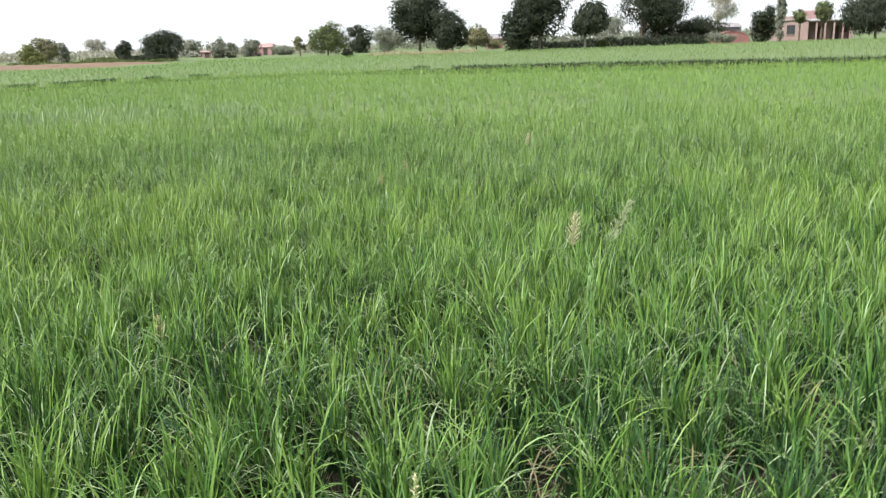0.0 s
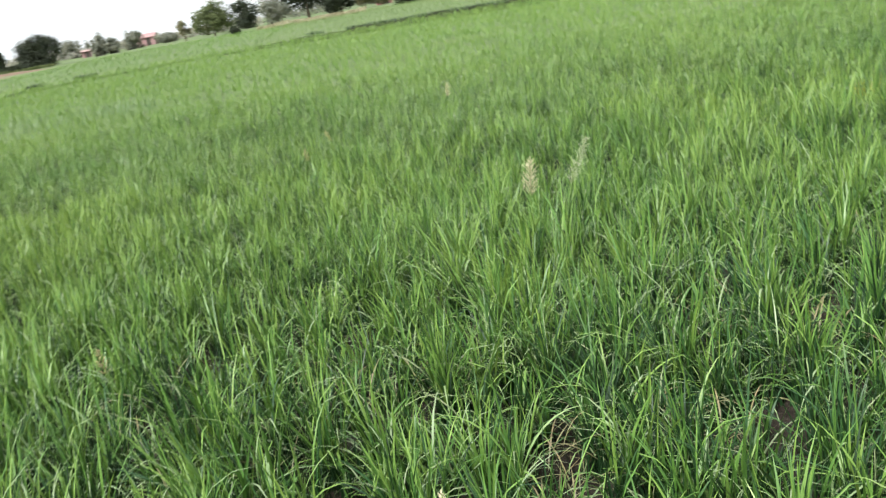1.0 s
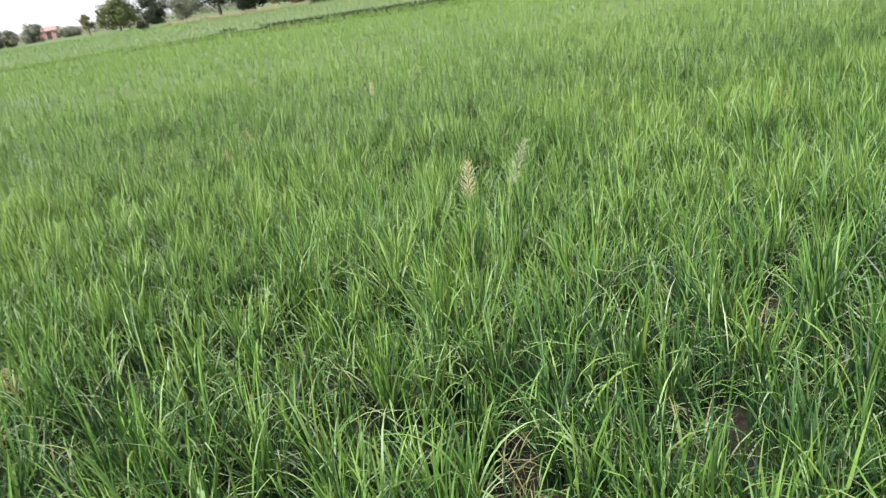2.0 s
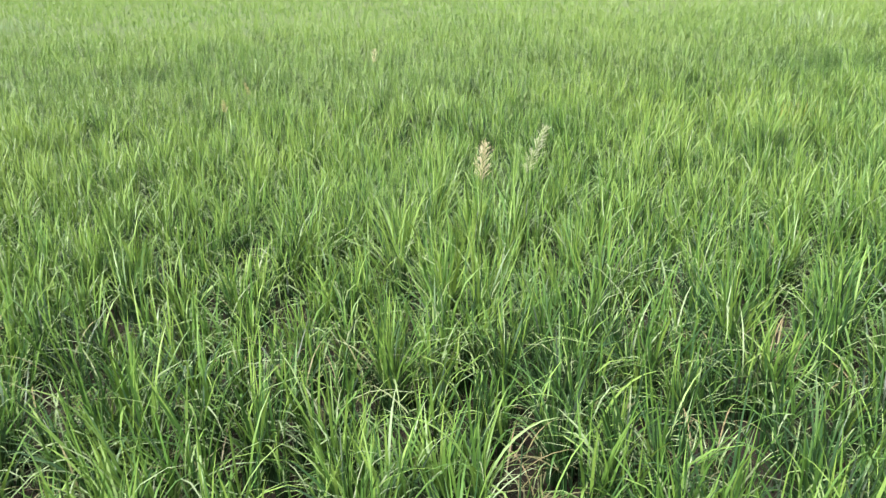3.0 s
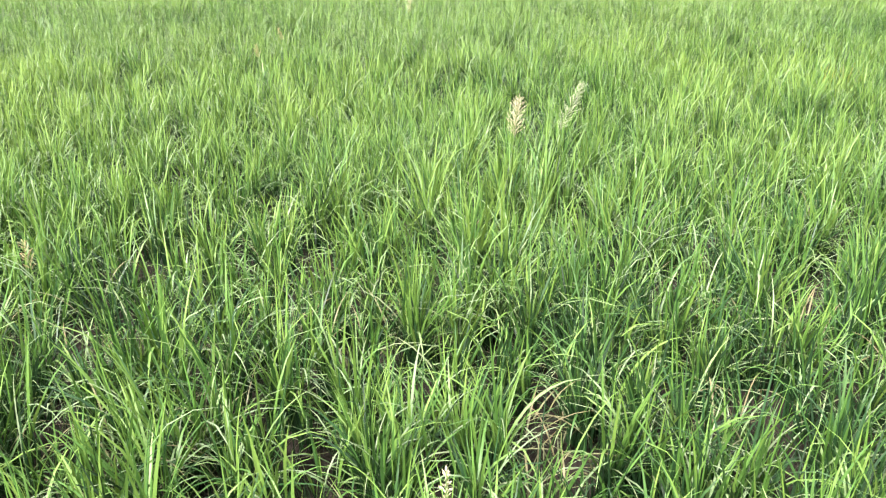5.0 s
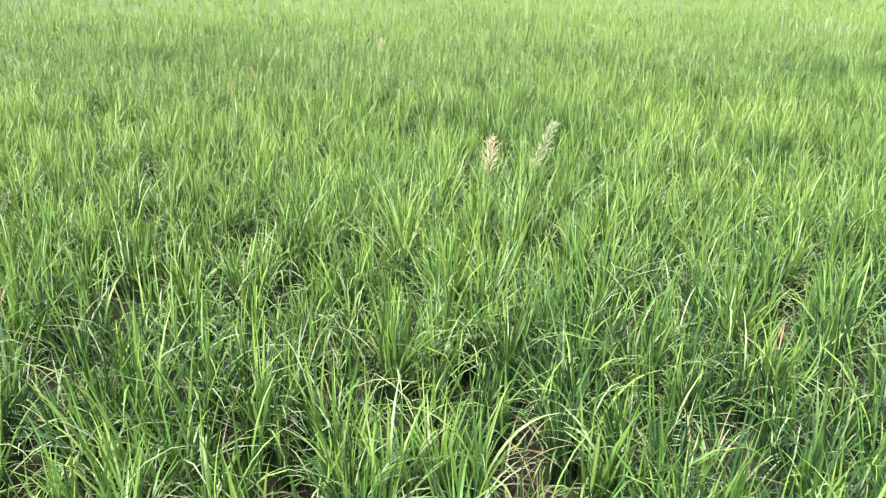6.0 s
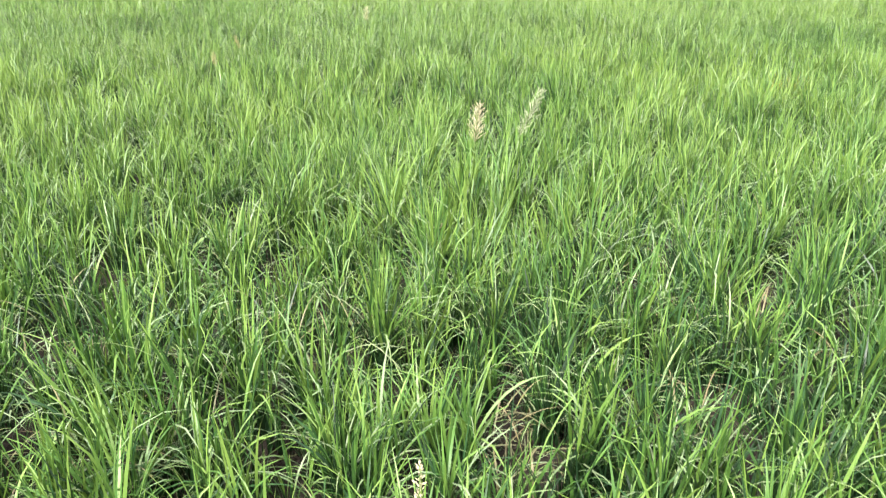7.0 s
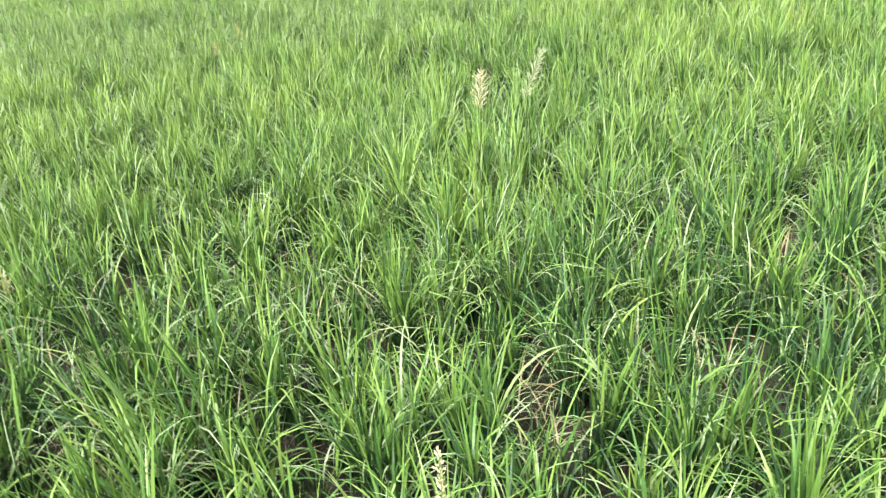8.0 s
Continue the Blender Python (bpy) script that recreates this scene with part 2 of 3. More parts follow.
def gathered(pieces):
    start, v, f, a, c = 0, [], [], [], []
    for verts, tris, along, tone in pieces:
        v.append(verts), f.append(tris + start), a.append(along), c.append(tone)
        start += len(verts)
    return np.concatenate(v), np.concatenate(f), np.concatenate(a), np.concatenate(c)


# The ground: one sheet to the horizon, finer and uneven near the path
def ground_sheet():
    s = np.linspace(-1, 1, 161)
    axis = np.sign(s) * (4 * np.abs(s) + 3500 * np.abs(s) ** 7)
    gx, gy = np.meshgrid(axis, axis + 3, indexing="ij")
    near = np.exp(-((gx / 25) ** 2) - ((gy / 25) ** 2))
    gz = near * (0.012 * patchiness(gx, gy, 5, 0.5) + 0.015 * patchiness(gx, gy, 6, 1.7))
    n = len(axis)
    i = np.arange(n * n).reshape(n, n)
    a, b, c, d = i[:-1, :-1].ravel(), i[1:, :-1].ravel(), i[1:, 1:].ravel(), i[:-1, 1:].ravel()
    tris = np.concatenate([np.stack([a, b, c], 1), np.stack([a, c, d], 1)])
    me = mesh_of("ground", np.stack([gx, gy, gz], -1).reshape(-1, 3), tris, GROUND)
    return tagged(new("ground", me), "dark wet mud paddy soil turning to green turf far off", "ground", kind="structure")


ground_sheet()

# The bunds, two low earth ridges that part the plots
BUND_RIGHT = [(-5.4, 44.7), (1.5, 40.3), (6.0, 39.0), (10.8, 37.1), (14.9, 35.3), (18.5, 34.2), (30.8, 30.4), (57.8, 23.9)]
BUND_LEFT = [(-46.2, 15.4), (-25.4, 27.7), (-17.6, 37.6), (-15.2, 41.6), (-11.6, 43.6), (-5.4, 46.2)]


def along_line(line, gap):
    """Points every gap metres along a line, with the way at each."""
    pts = []
    for (x0, y0), (x1, y1) in zip(line, line[1:]):
        run = math.hypot(x1 - x0, y1 - y0)
        for k in range(max(1, int(run / gap))):
            f = k * gap / run
            pts.append((x0 + f * (x1 - x0), y0 + f * (y1 - y0), math.atan2(y1 - y0, x1 - x0)))
    return pts


def bund(line, height, seed):
    gen = random.Random(seed)
    pts = along_line(line, 0.5)
    verts, tris = [], []
    prof = [(-0.55, -0.03), (-0.32, 0.75), (-0.1, 1.0), (0.14, 0.95), (0.34, 0.7), (0.6, -0.03)]
    for i, (x, y, way) in enumerate(pts):
        nx, ny = -math.sin(way), math.cos(way)
        wob, tall = gen.uniform(-0.06, 0.06), height * gen.uniform(0.75, 1.15) * min(1, 0.3 + i / 26)
        for off, z in prof:
            o = off * gen.uniform(0.9, 1.1) + wob
            verts.append((x + nx * o, y + ny * o, z * tall if z > 0 else z))
    m = len(prof)
    for i in range(len(pts) - 1):
        for k in range(m - 1):
            a, b = i * m + k, i * m + k + 1
            tris += [(a, a + m, b + m), (a, b + m, b)]
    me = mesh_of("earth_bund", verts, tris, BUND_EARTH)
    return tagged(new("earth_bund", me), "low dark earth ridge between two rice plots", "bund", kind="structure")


bund(BUND_RIGHT, 0.36, 3)
bund(BUND_LEFT, 0.12, 4)


def bund_weeds(line, seed, per_metre, gaps, lift, stretches=()):
    gen = np.random.default_rng(seed)
    pts = np.array(along_line(line, 0.25))
    pts = np.repeat(pts, int(per_metre / 4), 0)
    keep = patchiness(pts[:, 0], pts[:, 1], seed + 50, 5.0) > gaps
    if stretches:
        keep = np.any([(pts[:, 0] > lo) & (pts[:, 0] < hi) for lo, hi in stretches], axis=0)
    pts = pts[keep]
    n = len(pts)
    off = gen.normal(0, 0.10, n)
    x, y = pts[:, 0] - np.sin(pts[:, 2]) * off + gen.uniform(-0.2, 0.2, n), pts[:, 1] + np.cos(pts[:, 2]) * off + gen.uniform(-0.2, 0.2, n)
    return blades(x, y, lift + gen.uniform(-0.07, 0.07, n), gen.uniform(0.08, 0.18, n), gen.uniform(0.022, 0.036, n), gen.uniform(0, 6.28, n), gen.uniform(0, 0.5, n),
                  gen.uniform(0.2, 1.2, n), gen.uniform(-1, 1, n), gen.uniform(0, 0.75, n), 2)


verts, tris, along, tone = gathered([bund_weeds(BUND_RIGHT, 11, 200, -0.5, 0.27, [(-1.0, -0.4), (0.9, 70.0)]), bund_weeds(BUND_LEFT, 12, 400, 0.4, 0.16, [(-18.6, -17.9), (-17.4, -15.6), (-14.7, -14.0), (-12.6, -11.6)])])
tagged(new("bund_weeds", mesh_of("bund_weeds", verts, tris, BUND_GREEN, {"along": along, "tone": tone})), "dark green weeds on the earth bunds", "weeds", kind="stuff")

# A bare ploughed strip beyond the rice
def ploughed_strip():
    nx, ny = 120, 44
    u, v = np.meshgrid(np.linspace(0, 1, nx), np.linspace(0, 1, ny), indexing="ij")
    gx = -150 + u * (110 + 6 * np.sin(9 * v))
    gy = 80 + v * 34 + (1 - u) * 6 + 12 * u * (1 - v)
    rim = np.minimum(np.minimum(u, 1 - u) * 18, np.minimum(v, 1 - v) * 7).clip(0, 1)
    gz = -0.03 + rim * (0.32 + 0.05 * patchiness(gx, gy, 21, 1.5) + 0.05 * np.sin(gy * 2 * np.pi / 0.9))
    i = np.arange(nx * ny).reshape(nx, ny)
    a, b, c, d = i[:-1, :-1].ravel(), i[1:, :-1].ravel(), i[1:, 1:].ravel(), i[:-1, 1:].ravel()
    me = mesh_of("ploughed_strip", np.stack([gx, gy, gz], -1).reshape(-1, 3), np.concatenate([np.stack([a, b, c], 1), np.stack([a, c, d], 1)]), SOIL)
    return tagged(new("ploughed_strip", me), "bare reddish-brown ploughed soil strip beyond the rice", "soil", kind="structure")


ploughed_strip()

# The rice
# patches of tall, deep green plants at the plot's edge
LUSH = [(1.55, 2.0, 0.6), (-1.15, 2.75, 0.35), (0.8, 2.45, 0.55)]
# patches of fresh, lighter plants
FRESH = [(-1.7, 4.8, 1.2), (-0.35, 2.3, 0.4), (-2.6, 7.5, 1.5), (-0.4, 1.9, 0.3)]
# places where no plant stands and the mud shows
GAPS = [(-0.94, 3.42, 0.09), (-0.90, 3.06, 0.10), (-1.16, 3.16, 0.11), (-0.65, 2.87, 0.10), (-0.45, 3.21, 0.07), (-0.40, 4.29, 0.11), (0.21, 4.09, 0.09), (0.01, 3.24, 0.07),
        (1.10, 3.18, 0.08), (1.07, 2.88, 0.06), (0.37, 2.51, 0.08), (0.31, 2.36, 0.07), (0.27, 2.22, 0.08), (0.66, 2.62, 0.08), (0.83, 2.41, 0.07), (0.70, 2.20, 0.08), (0.14, 3.08, 0.06),
        (-1.00, 2.57, 0.10), (-0.65, 2.65, 0.07), (-0.67, 2.38, 0.06), (-0.16, 2.95, 0.08), (-0.30, 3.15, 0.07), (0.45, 3.64, 0.07), (0.89, 4.54, 0.08), (-0.22, 6.69, 0.14), (1.40, 2.81, 0.07),
        (1.43, 2.50, 0.08), (1.84, 2.90, 0.08), (2.03, 3.69, 0.09), (-0.77, 4.12, 0.09), (-1.81, 6.46, 0.15)]
# patches of lower, deeper green plants: x, y, radius
DEEP = [(-1.23, 10.1, 0.7), (-2.65, 13.1, 0.9), (0.91, 6.47, 0.45), (-3.26, 10.3, 0.7), (3.31, 7.16, 0.6), (1.62, 5.75, 0.4), (-0.28, 11.1, 0.7), (5.67, 7.93, 0.8), (3.97, 5.92, 0.5),
        (-2.80, 11.5, 0.6), (-0.57, 10.6, 0.6), (-0.53, 11.7, 0.6)]


def within(spots, x, y):
    """How far inside the patches each place lies, from 0 to 1."""
    return np.clip(sum(np.exp(-((x - cx) ** 2 + (y - cy) ** 2) / r**2) for cx, cy, r in spots), 0, 1)


def hills(x0, x1, y0, y1, gap, seed, keep):
    """Planting places on a loosened grid."""
    gen = np.random.default_rng(seed)
    gx, gy = np.meshgrid(np.arange(x0, x1, gap), np.arange(y0, y1, gap), indexing="ij")
    x, y = gx.ravel() + gen.uniform(-0.45, 0.45, gx.size) * gap, gy.ravel() + gen.uniform(-0.45, 0.45, gx.size) * gap
    ok = keep(x, y)
    x, y = x[ok], y[ok]
    for cx, cy, r in GAPS:
        far = np.hypot(x - cx, y - cy) > r
        x, y = x[far], y[far]
    return x, y


def rice(x, y, tillers, steps, width, seed, tall=1.0, vary=0.2, leaves=4, arching=0.40, sheaths=6, shift=0.0, tops=0.0):
    """Rice plants at the places. Each has tillers that fan out from the mud; each tiller has a sheath and leaves, the
    youngest upright, the older ones bowed over. Returns the sheaths, the upright leaves and the bowed leaves."""
    gen = np.random.default_rng(seed)
    deep = within(DEEP, x, y)
    size = (1 + 0.13 * patchiness(x, y, 31, 2.6) + 0.10 * patchiness(x, y, 32, 0.7) + gen.normal(0, 0.14, len(x)) - 0.14 * deep).clip(0.55, 1.4)
    many = np.maximum(2, tillers * (0.55 + 0.9 * gen.uniform(0, 1, len(x))) * size).astype(int)
    hill = np.repeat(np.arange(len(x)), many)
    n = len(hill)
    slant_way, slant = gen.uniform(0, 2 * np.pi, len(x)), np.abs(gen.normal(0, 0.08, len(x)))
    out_way, spread = gen.uniform(0, 2 * np.pi, n), np.abs(gen.normal(0, 0.024, n))
    tilt = np.abs(gen.normal(0.02, 0.11, n)) + 3.0 * spread + slant[hill] * np.cos(out_way - slant_way[hill])
    sheath = (gen.uniform(0.07, 0.16, n) + 0.16 * (1 - tall)) * size[hill]
    bx, by = x[hill] + spread * np.cos(out_way), y[hill] + spread * np.sin(out_way)
    # tone rises farther in: brightness of lit, hazy leaf tips put into the colour
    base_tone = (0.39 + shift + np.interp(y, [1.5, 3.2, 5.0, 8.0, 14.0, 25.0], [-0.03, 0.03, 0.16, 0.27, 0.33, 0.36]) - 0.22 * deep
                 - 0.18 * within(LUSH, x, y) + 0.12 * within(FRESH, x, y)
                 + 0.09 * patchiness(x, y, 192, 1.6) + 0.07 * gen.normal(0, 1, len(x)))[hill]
    stand, bow, foot = [], [], []
    if sheaths:
        some = np.repeat(np.arange(n), int(sheaths)) if sheaths > 1 else np.flatnonzero(gen.uniform(0, 1, n) < sheaths)
        m = len(some)
        # near-black tone: shade deep in the plant put into the sheaths' colour
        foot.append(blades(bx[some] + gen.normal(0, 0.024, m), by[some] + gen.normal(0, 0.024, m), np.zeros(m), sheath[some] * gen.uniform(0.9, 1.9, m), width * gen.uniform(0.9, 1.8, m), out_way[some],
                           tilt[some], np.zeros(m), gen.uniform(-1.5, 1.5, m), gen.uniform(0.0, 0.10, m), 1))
    for rank in range(leaves):
        # leaves leave the sheath by turns to either side, the older the lower
        f = 1 - rank * 0.5 / leaves
        z = sheath * f * np.cos(tilt)
        px, py = bx + sheath * f * np.sin(tilt) * np.cos(out_way), by + sheath * f * np.sin(tilt) * np.sin(out_way)
        way = out_way + np.pi * (rank % 2) * (gen.uniform(0, 1, n) < 0.5) + gen.normal(0, 0.6, n)
        bowed = gen.uniform(0, 1, n) < (0.12 if rank == 0 else arching)
        dry = (gen.uniform(0, 1, n) < 0.16) & (rank == leaves - 1) & (steps > 1)
        length = gen.uniform(0.16, 0.31, n) if rank == 0 else gen.uniform(0.11, 0.29, n)
        lean = tilt * np.cos(way - out_way) + np.abs(gen.normal(0, 0.09 + 0.07 * rank, n)) + 0.05 * rank
        bend = np.abs(gen.normal(0.2, 0.4, n))
        bend[bowed], lean[bowed], length[bowed] = gen.uniform(1.0, 2.7, bowed.sum()), lean[bowed] + gen.uniform(0.05, 0.4, bowed.sum()), 1.12 * length[bowed]
        lean[dry], bend[dry], length[dry] = gen.uniform(0.6, 1.2, dry.sum()), gen.uniform(0.4, 1.4, dry.sum()), 0.8 * length[dry]
        length = length * size[hill] * tall
        # far off only the upper parts of the leaves stand free of one another
        z, length = z + tops * length, length * (1 - tops)
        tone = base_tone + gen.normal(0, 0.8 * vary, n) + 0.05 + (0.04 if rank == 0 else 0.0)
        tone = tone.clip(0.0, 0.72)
        # lower leaves often darkened: age, and canopy shade put into the tone
        old_shaded = gen.uniform(0, 1, n) < (0.0, 0.25, 0.5, 0.7)[rank]
        tone[old_shaded] = (tone[old_shaded] - 0.36).clip(0.0, 0.3)
        # bowed leaves turn a paler face up; sky sheen is put into this tone
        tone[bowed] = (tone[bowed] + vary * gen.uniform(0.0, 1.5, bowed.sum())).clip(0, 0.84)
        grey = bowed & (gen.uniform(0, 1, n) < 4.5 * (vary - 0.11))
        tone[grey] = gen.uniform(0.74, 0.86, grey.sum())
        tone[dry] = gen.uniform(0.78, 0.92, dry.sum())
        thick = width * gen.uniform(0.6, 1.25, n) * np.where(bowed | dry, 0.8, 1.0)
        twist = np.where(bowed, gen.uniform(-0.5, 0.5, n), gen.uniform(-1.6, 1.6, n))
        for some, shelf, count in ((~(bowed | dry), stand, max(1, steps - 1)), (bowed | dry, bow, steps)):
            if some.any():
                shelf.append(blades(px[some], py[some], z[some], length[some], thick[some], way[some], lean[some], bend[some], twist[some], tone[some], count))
    return foot, stand, bow


def seen_side(x, y):
    """The side of the plot ahead of the path."""
    return (x > -0.57 * y - 0.9) & (x < np.where(y < 30, 0.93 * y + 1.1, 0.75 * y + 6.5))


def line_y(line, x):
    return np.interp(x, [p[0] for p in line], [p[1] for p in line])


def first_plot(x, y):
    return y < np.where(x < -5.4, line_y(BUND_LEFT, x), line_y(BUND_RIGHT, x)) - 0.2


def second_plot(x, y):
    soil = (x < -29) & (y > 79)
    return (y > np.where(x < -5.4, line_y(BUND_LEFT, x), line_y(BUND_RIGHT, x)) + 0.25) & ~soil


# thin places where mud shows
def not_bare(x, y):
    return patchiness(x, y, 41, 0.9) > -1.4


def planted(x0, x1, y0, y1, gap, seed, keep, *how, **more):
    x, y = hills(x0, x1, y0, y1, gap, seed, keep)
    return [piece for shelf in rice(x, y, *how, **more) for piece in shelf]


def rice_object(name, mat, label, pieces):
    verts, tris, along, tone = gathered(pieces)
    return tagged(new(name, mesh_of(name, verts, tris, mat, {"along": along, "tone": tone})), label, "rice crop", kind="stuff")


def near_edge(x, y):
    """The strip at the plot's edge whose plants can be told apart."""
    return (y > 1.5) & (y < 2.95) & (x > -0.62 * y - 0.15) & (x < 0.75 * y + 0.35)


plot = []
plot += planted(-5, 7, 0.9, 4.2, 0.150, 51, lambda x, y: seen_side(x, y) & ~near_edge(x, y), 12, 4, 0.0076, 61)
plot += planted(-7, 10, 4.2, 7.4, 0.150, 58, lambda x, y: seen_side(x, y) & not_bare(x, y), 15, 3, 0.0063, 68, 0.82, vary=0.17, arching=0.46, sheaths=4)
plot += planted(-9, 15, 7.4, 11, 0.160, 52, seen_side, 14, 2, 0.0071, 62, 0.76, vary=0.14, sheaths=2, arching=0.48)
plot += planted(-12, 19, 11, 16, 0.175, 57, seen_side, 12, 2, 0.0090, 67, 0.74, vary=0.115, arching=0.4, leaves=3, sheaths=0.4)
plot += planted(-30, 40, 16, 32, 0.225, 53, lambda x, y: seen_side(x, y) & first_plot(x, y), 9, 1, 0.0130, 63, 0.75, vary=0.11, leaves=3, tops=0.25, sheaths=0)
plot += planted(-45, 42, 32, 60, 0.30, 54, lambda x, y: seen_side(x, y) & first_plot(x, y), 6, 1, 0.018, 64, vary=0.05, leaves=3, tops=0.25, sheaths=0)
# behind and beside the path
plot += planted(-9, 10, -6.5, 8, 0.165, 70, lambda x, y: ~seen_side(x, y) | (y < 0.9), 13, 1, 0.0100, 71, leaves=4, shift=0.12, sheaths=0.6)
plot += planted(-24, 30, -14, 26, 0.32, 55, lambda x, y: ~seen_side(x, y) & first_plot(x, y) & ~((x > -9) & (x < 10) & (y > -6.5) & (y < 8)), 7, 1, 0.027, 65, leaves=3, shift=0.1, sheaths=0)
# beyond the bund
plot += planted(-70, -4, 26, 110, 0.47, 59, lambda x, y: second_plot(x, y) & (np.abs(x) < 0.8 * y + 12), 3, 1, 0.026, 69, 0.95, vary=0.04, leaves=3, shift=-0.2, tops=0.3, sheaths=0)
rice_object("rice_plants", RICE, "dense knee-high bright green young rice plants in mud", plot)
rice_object("far_rice_plants", RICE_LIGHT, "lighter yellow-green rice plot beyond the bund",
            planted(-4, 80, 26, 110, 0.49, 56, lambda x, y: second_plot(x, y) & (np.abs(x) < 0.8 * y + 12), 3, 1, 0.026, 66, 0.95, vary=0.04, leaves=3, shift=-0.33, tops=0.3, sheaths=0))


def rice_plant(x, y, seed, label="bright green rice plant fanning out of the dark mud", shift=0.0, extra=(), tillers=12):
    """One plant at the plot's edge. extra: long leaves of its own, as place, length, width, way, lean, bend and tone."""
    base = thing("rice_plant", x, y, 0, label, "rice plant", "rice plants at the edge of the plot")
    foot, stand, bow = rice(np.array([x]), np.array([y]), tillers, 5, 0.0080, seed, shift=shift)
    for ex, ey, ez, length, width, way, lean, bend, tone in extra:
        bow.append(blades(*(np.array([v]) for v in (ex, ey, ez, length, width, way, lean, bend, 0.15, tone)), 8))
    for name, pieces in (("stem_base", foot), ("leaf_tuft", stand), ("bowed_leaf_tuft", bow)):
        if pieces:
            verts, tris, along, tone = gathered(pieces)
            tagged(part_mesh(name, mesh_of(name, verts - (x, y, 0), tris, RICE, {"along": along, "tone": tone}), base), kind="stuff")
    return base


nx, ny = hills(-2.2, 2.7, 1.5, 2.95, 0.150, 72, near_edge)
for k in range(len(nx)):
    rice_plant(float(nx[k]), float(ny[k]), 5000 + k)
rice_plant(-0.60, 2.99, 4901, "rice plant with one long pale leaf arching over", extra=[(-0.64, 2.99, 0.12, 0.34, 0.011, 0.05, 0.35, 1.75, 0.80)])
rice_plant(0.80, 2.74, 4902, "pale grey-green rice plant with dry whitish leaves", 0.32, [(0.84, 2.86, 0.10, 0.27, 0.008, 0.5, 0.12, 0.9, 0.80), (0.80, 2.74, 0.12, 0.24, 0.008, 0.2, 0.2, 1.2, 0.82)])
rice_plant(0.50, 2.45, 4903, extra=[(0.50, 2.43, 0.14, 0.36, 0.010, 3.3, 0.3, 1.6, 0.70), (0.52, 2.44, 0.14, 0.33, 0.010, 0.1, 0.3, 1.7, 0.68)])
rice_plant(0.14, 2.32, 4904, extra=[(0.15, 2.31, 0.13, 0.34, 0.011, 0.1, 0.35, 1.7, 0.78), (0.14, 2.34, 0.15, 0.30, 0.010, 2.6, 0.4, 1.5, 0.66)])
for px, py in ((-0.27, 2.42), (-0.33, 2.29), (-0.20, 2.30), (0.98, 2.0), (1.12, 1.92), (0.90, 1.88), (1.02, 2.62), (1.18, 2.58), (1.10, 2.42)):
    rice_plant(px, py, 4910 + int(100 * abs(px)))
rice_plant(-0.86, 2.84, 4905, extra=[(-0.87, 2.83, 0.14, 0.32, 0.010, 3.0, 0.3, 1.5, 0.74), (-0.86, 2.84, 0.12, 0.31, 0.009, 0.3, 0.35, 1.8, 0.70)])


def pale_weeds():
    gen = np.random.default_rng(77)
    n = 2600
    x, y = gen.uniform(-13, -3.5, n), gen.normal(16.6, 0.9, n)
    ok = (patchiness(x, y, 78, 2.2) > -0.2) & (x > -0.62 * y - 2)
    # and a small one farther along the plot
    x[:140], y[:140], ok[:140] = gen.normal(7.9, 0.35, 140), gen.normal(11.2, 0.35, 140), True
    x, y = x[ok], y[ok]
    n = len(x)
    v, f, al, to = blades(x, y, gen.uniform(0.18, 0.28, n), gen.uniform(0.16, 0.30, n), gen.uniform(0.008, 0.014, n), gen.uniform(0, 6.28, n), gen.uniform(0, 0.35, n),
                          gen.uniform(0.1, 0.9, n), gen.uniform(-1, 1, n), gen.uniform(0.3, 0.78, n), 2)
    return tagged(new("pale_weeds", mesh_of("pale_weeds", v, f, PALE_LEAF, {"along": al, "tone": to})), "patch of pale whitish weeds standing in the rice", "weeds", kind="stuff")


pale_weeds()


def straw_litter():
    gen = np.random.default_rng(88)
    n = 1500
    x, y = gen.uniform(-3, 4.5, n), gen.uniform(1.0, 5.0, n)
    lumps = gen.uniform(0, 1, n) < 0.22
    for k in np.flatnonzero(lumps):
        cx, cy, r = GAPS[k % len(GAPS)]
        x[k], y[k] = gen.normal(cx, r * 0.8), gen.normal(cy, r * 0.8)
    v, f, al, to = blades(x, y, gen.uniform(0.005, 0.03, n), gen.uniform(0.05, 0.15, n), gen.uniform(0.003, 0.005, n), gen.uniform(0, 6.28, n), gen.uniform(1.2, 1.55, n),
                          gen.uniform(0, 0.25, n), gen.uniform(-0.5, 0.5, n), gen.uniform(0.86, 1.0, n), 3)
    # dead leaves that hang over the bare places from the plants round them
    spots = np.array([g for g in GAPS if g[1] < 4.0])
    some = spots[np.repeat(np.arange(len(spots)), 7)]
    n = len(some)
    round_way, far = gen.uniform(0, 6.28, n), some[:, 2] + gen.uniform(0.0, 0.06, n)
    hanging = blades(some[:, 0] + far * np.cos(round_way), some[:, 1] + far * np.sin(round_way), gen.uniform(0.03, 0.13, n), gen.uniform(0.12, 0.26, n), gen.uniform(0.004, 0.007, n),
                     round_way + np.pi + gen.normal(0, 0.7, n), gen.uniform(0.3, 0.9, n), gen.uniform(0.9, 2.0, n), gen.uniform(-0.5, 0.5, n), gen.uniform(0.91, 1.0, n), 6)
    v, f, al, to = gathered([(v, f, al, to), hanging])
    return tagged(new("straw_litter", mesh_of("straw_litter", v, f, RICE, {"along": al, "tone": to})), "dry straw litter lying on the mud", "litter", kind="stuff")


straw_litter()


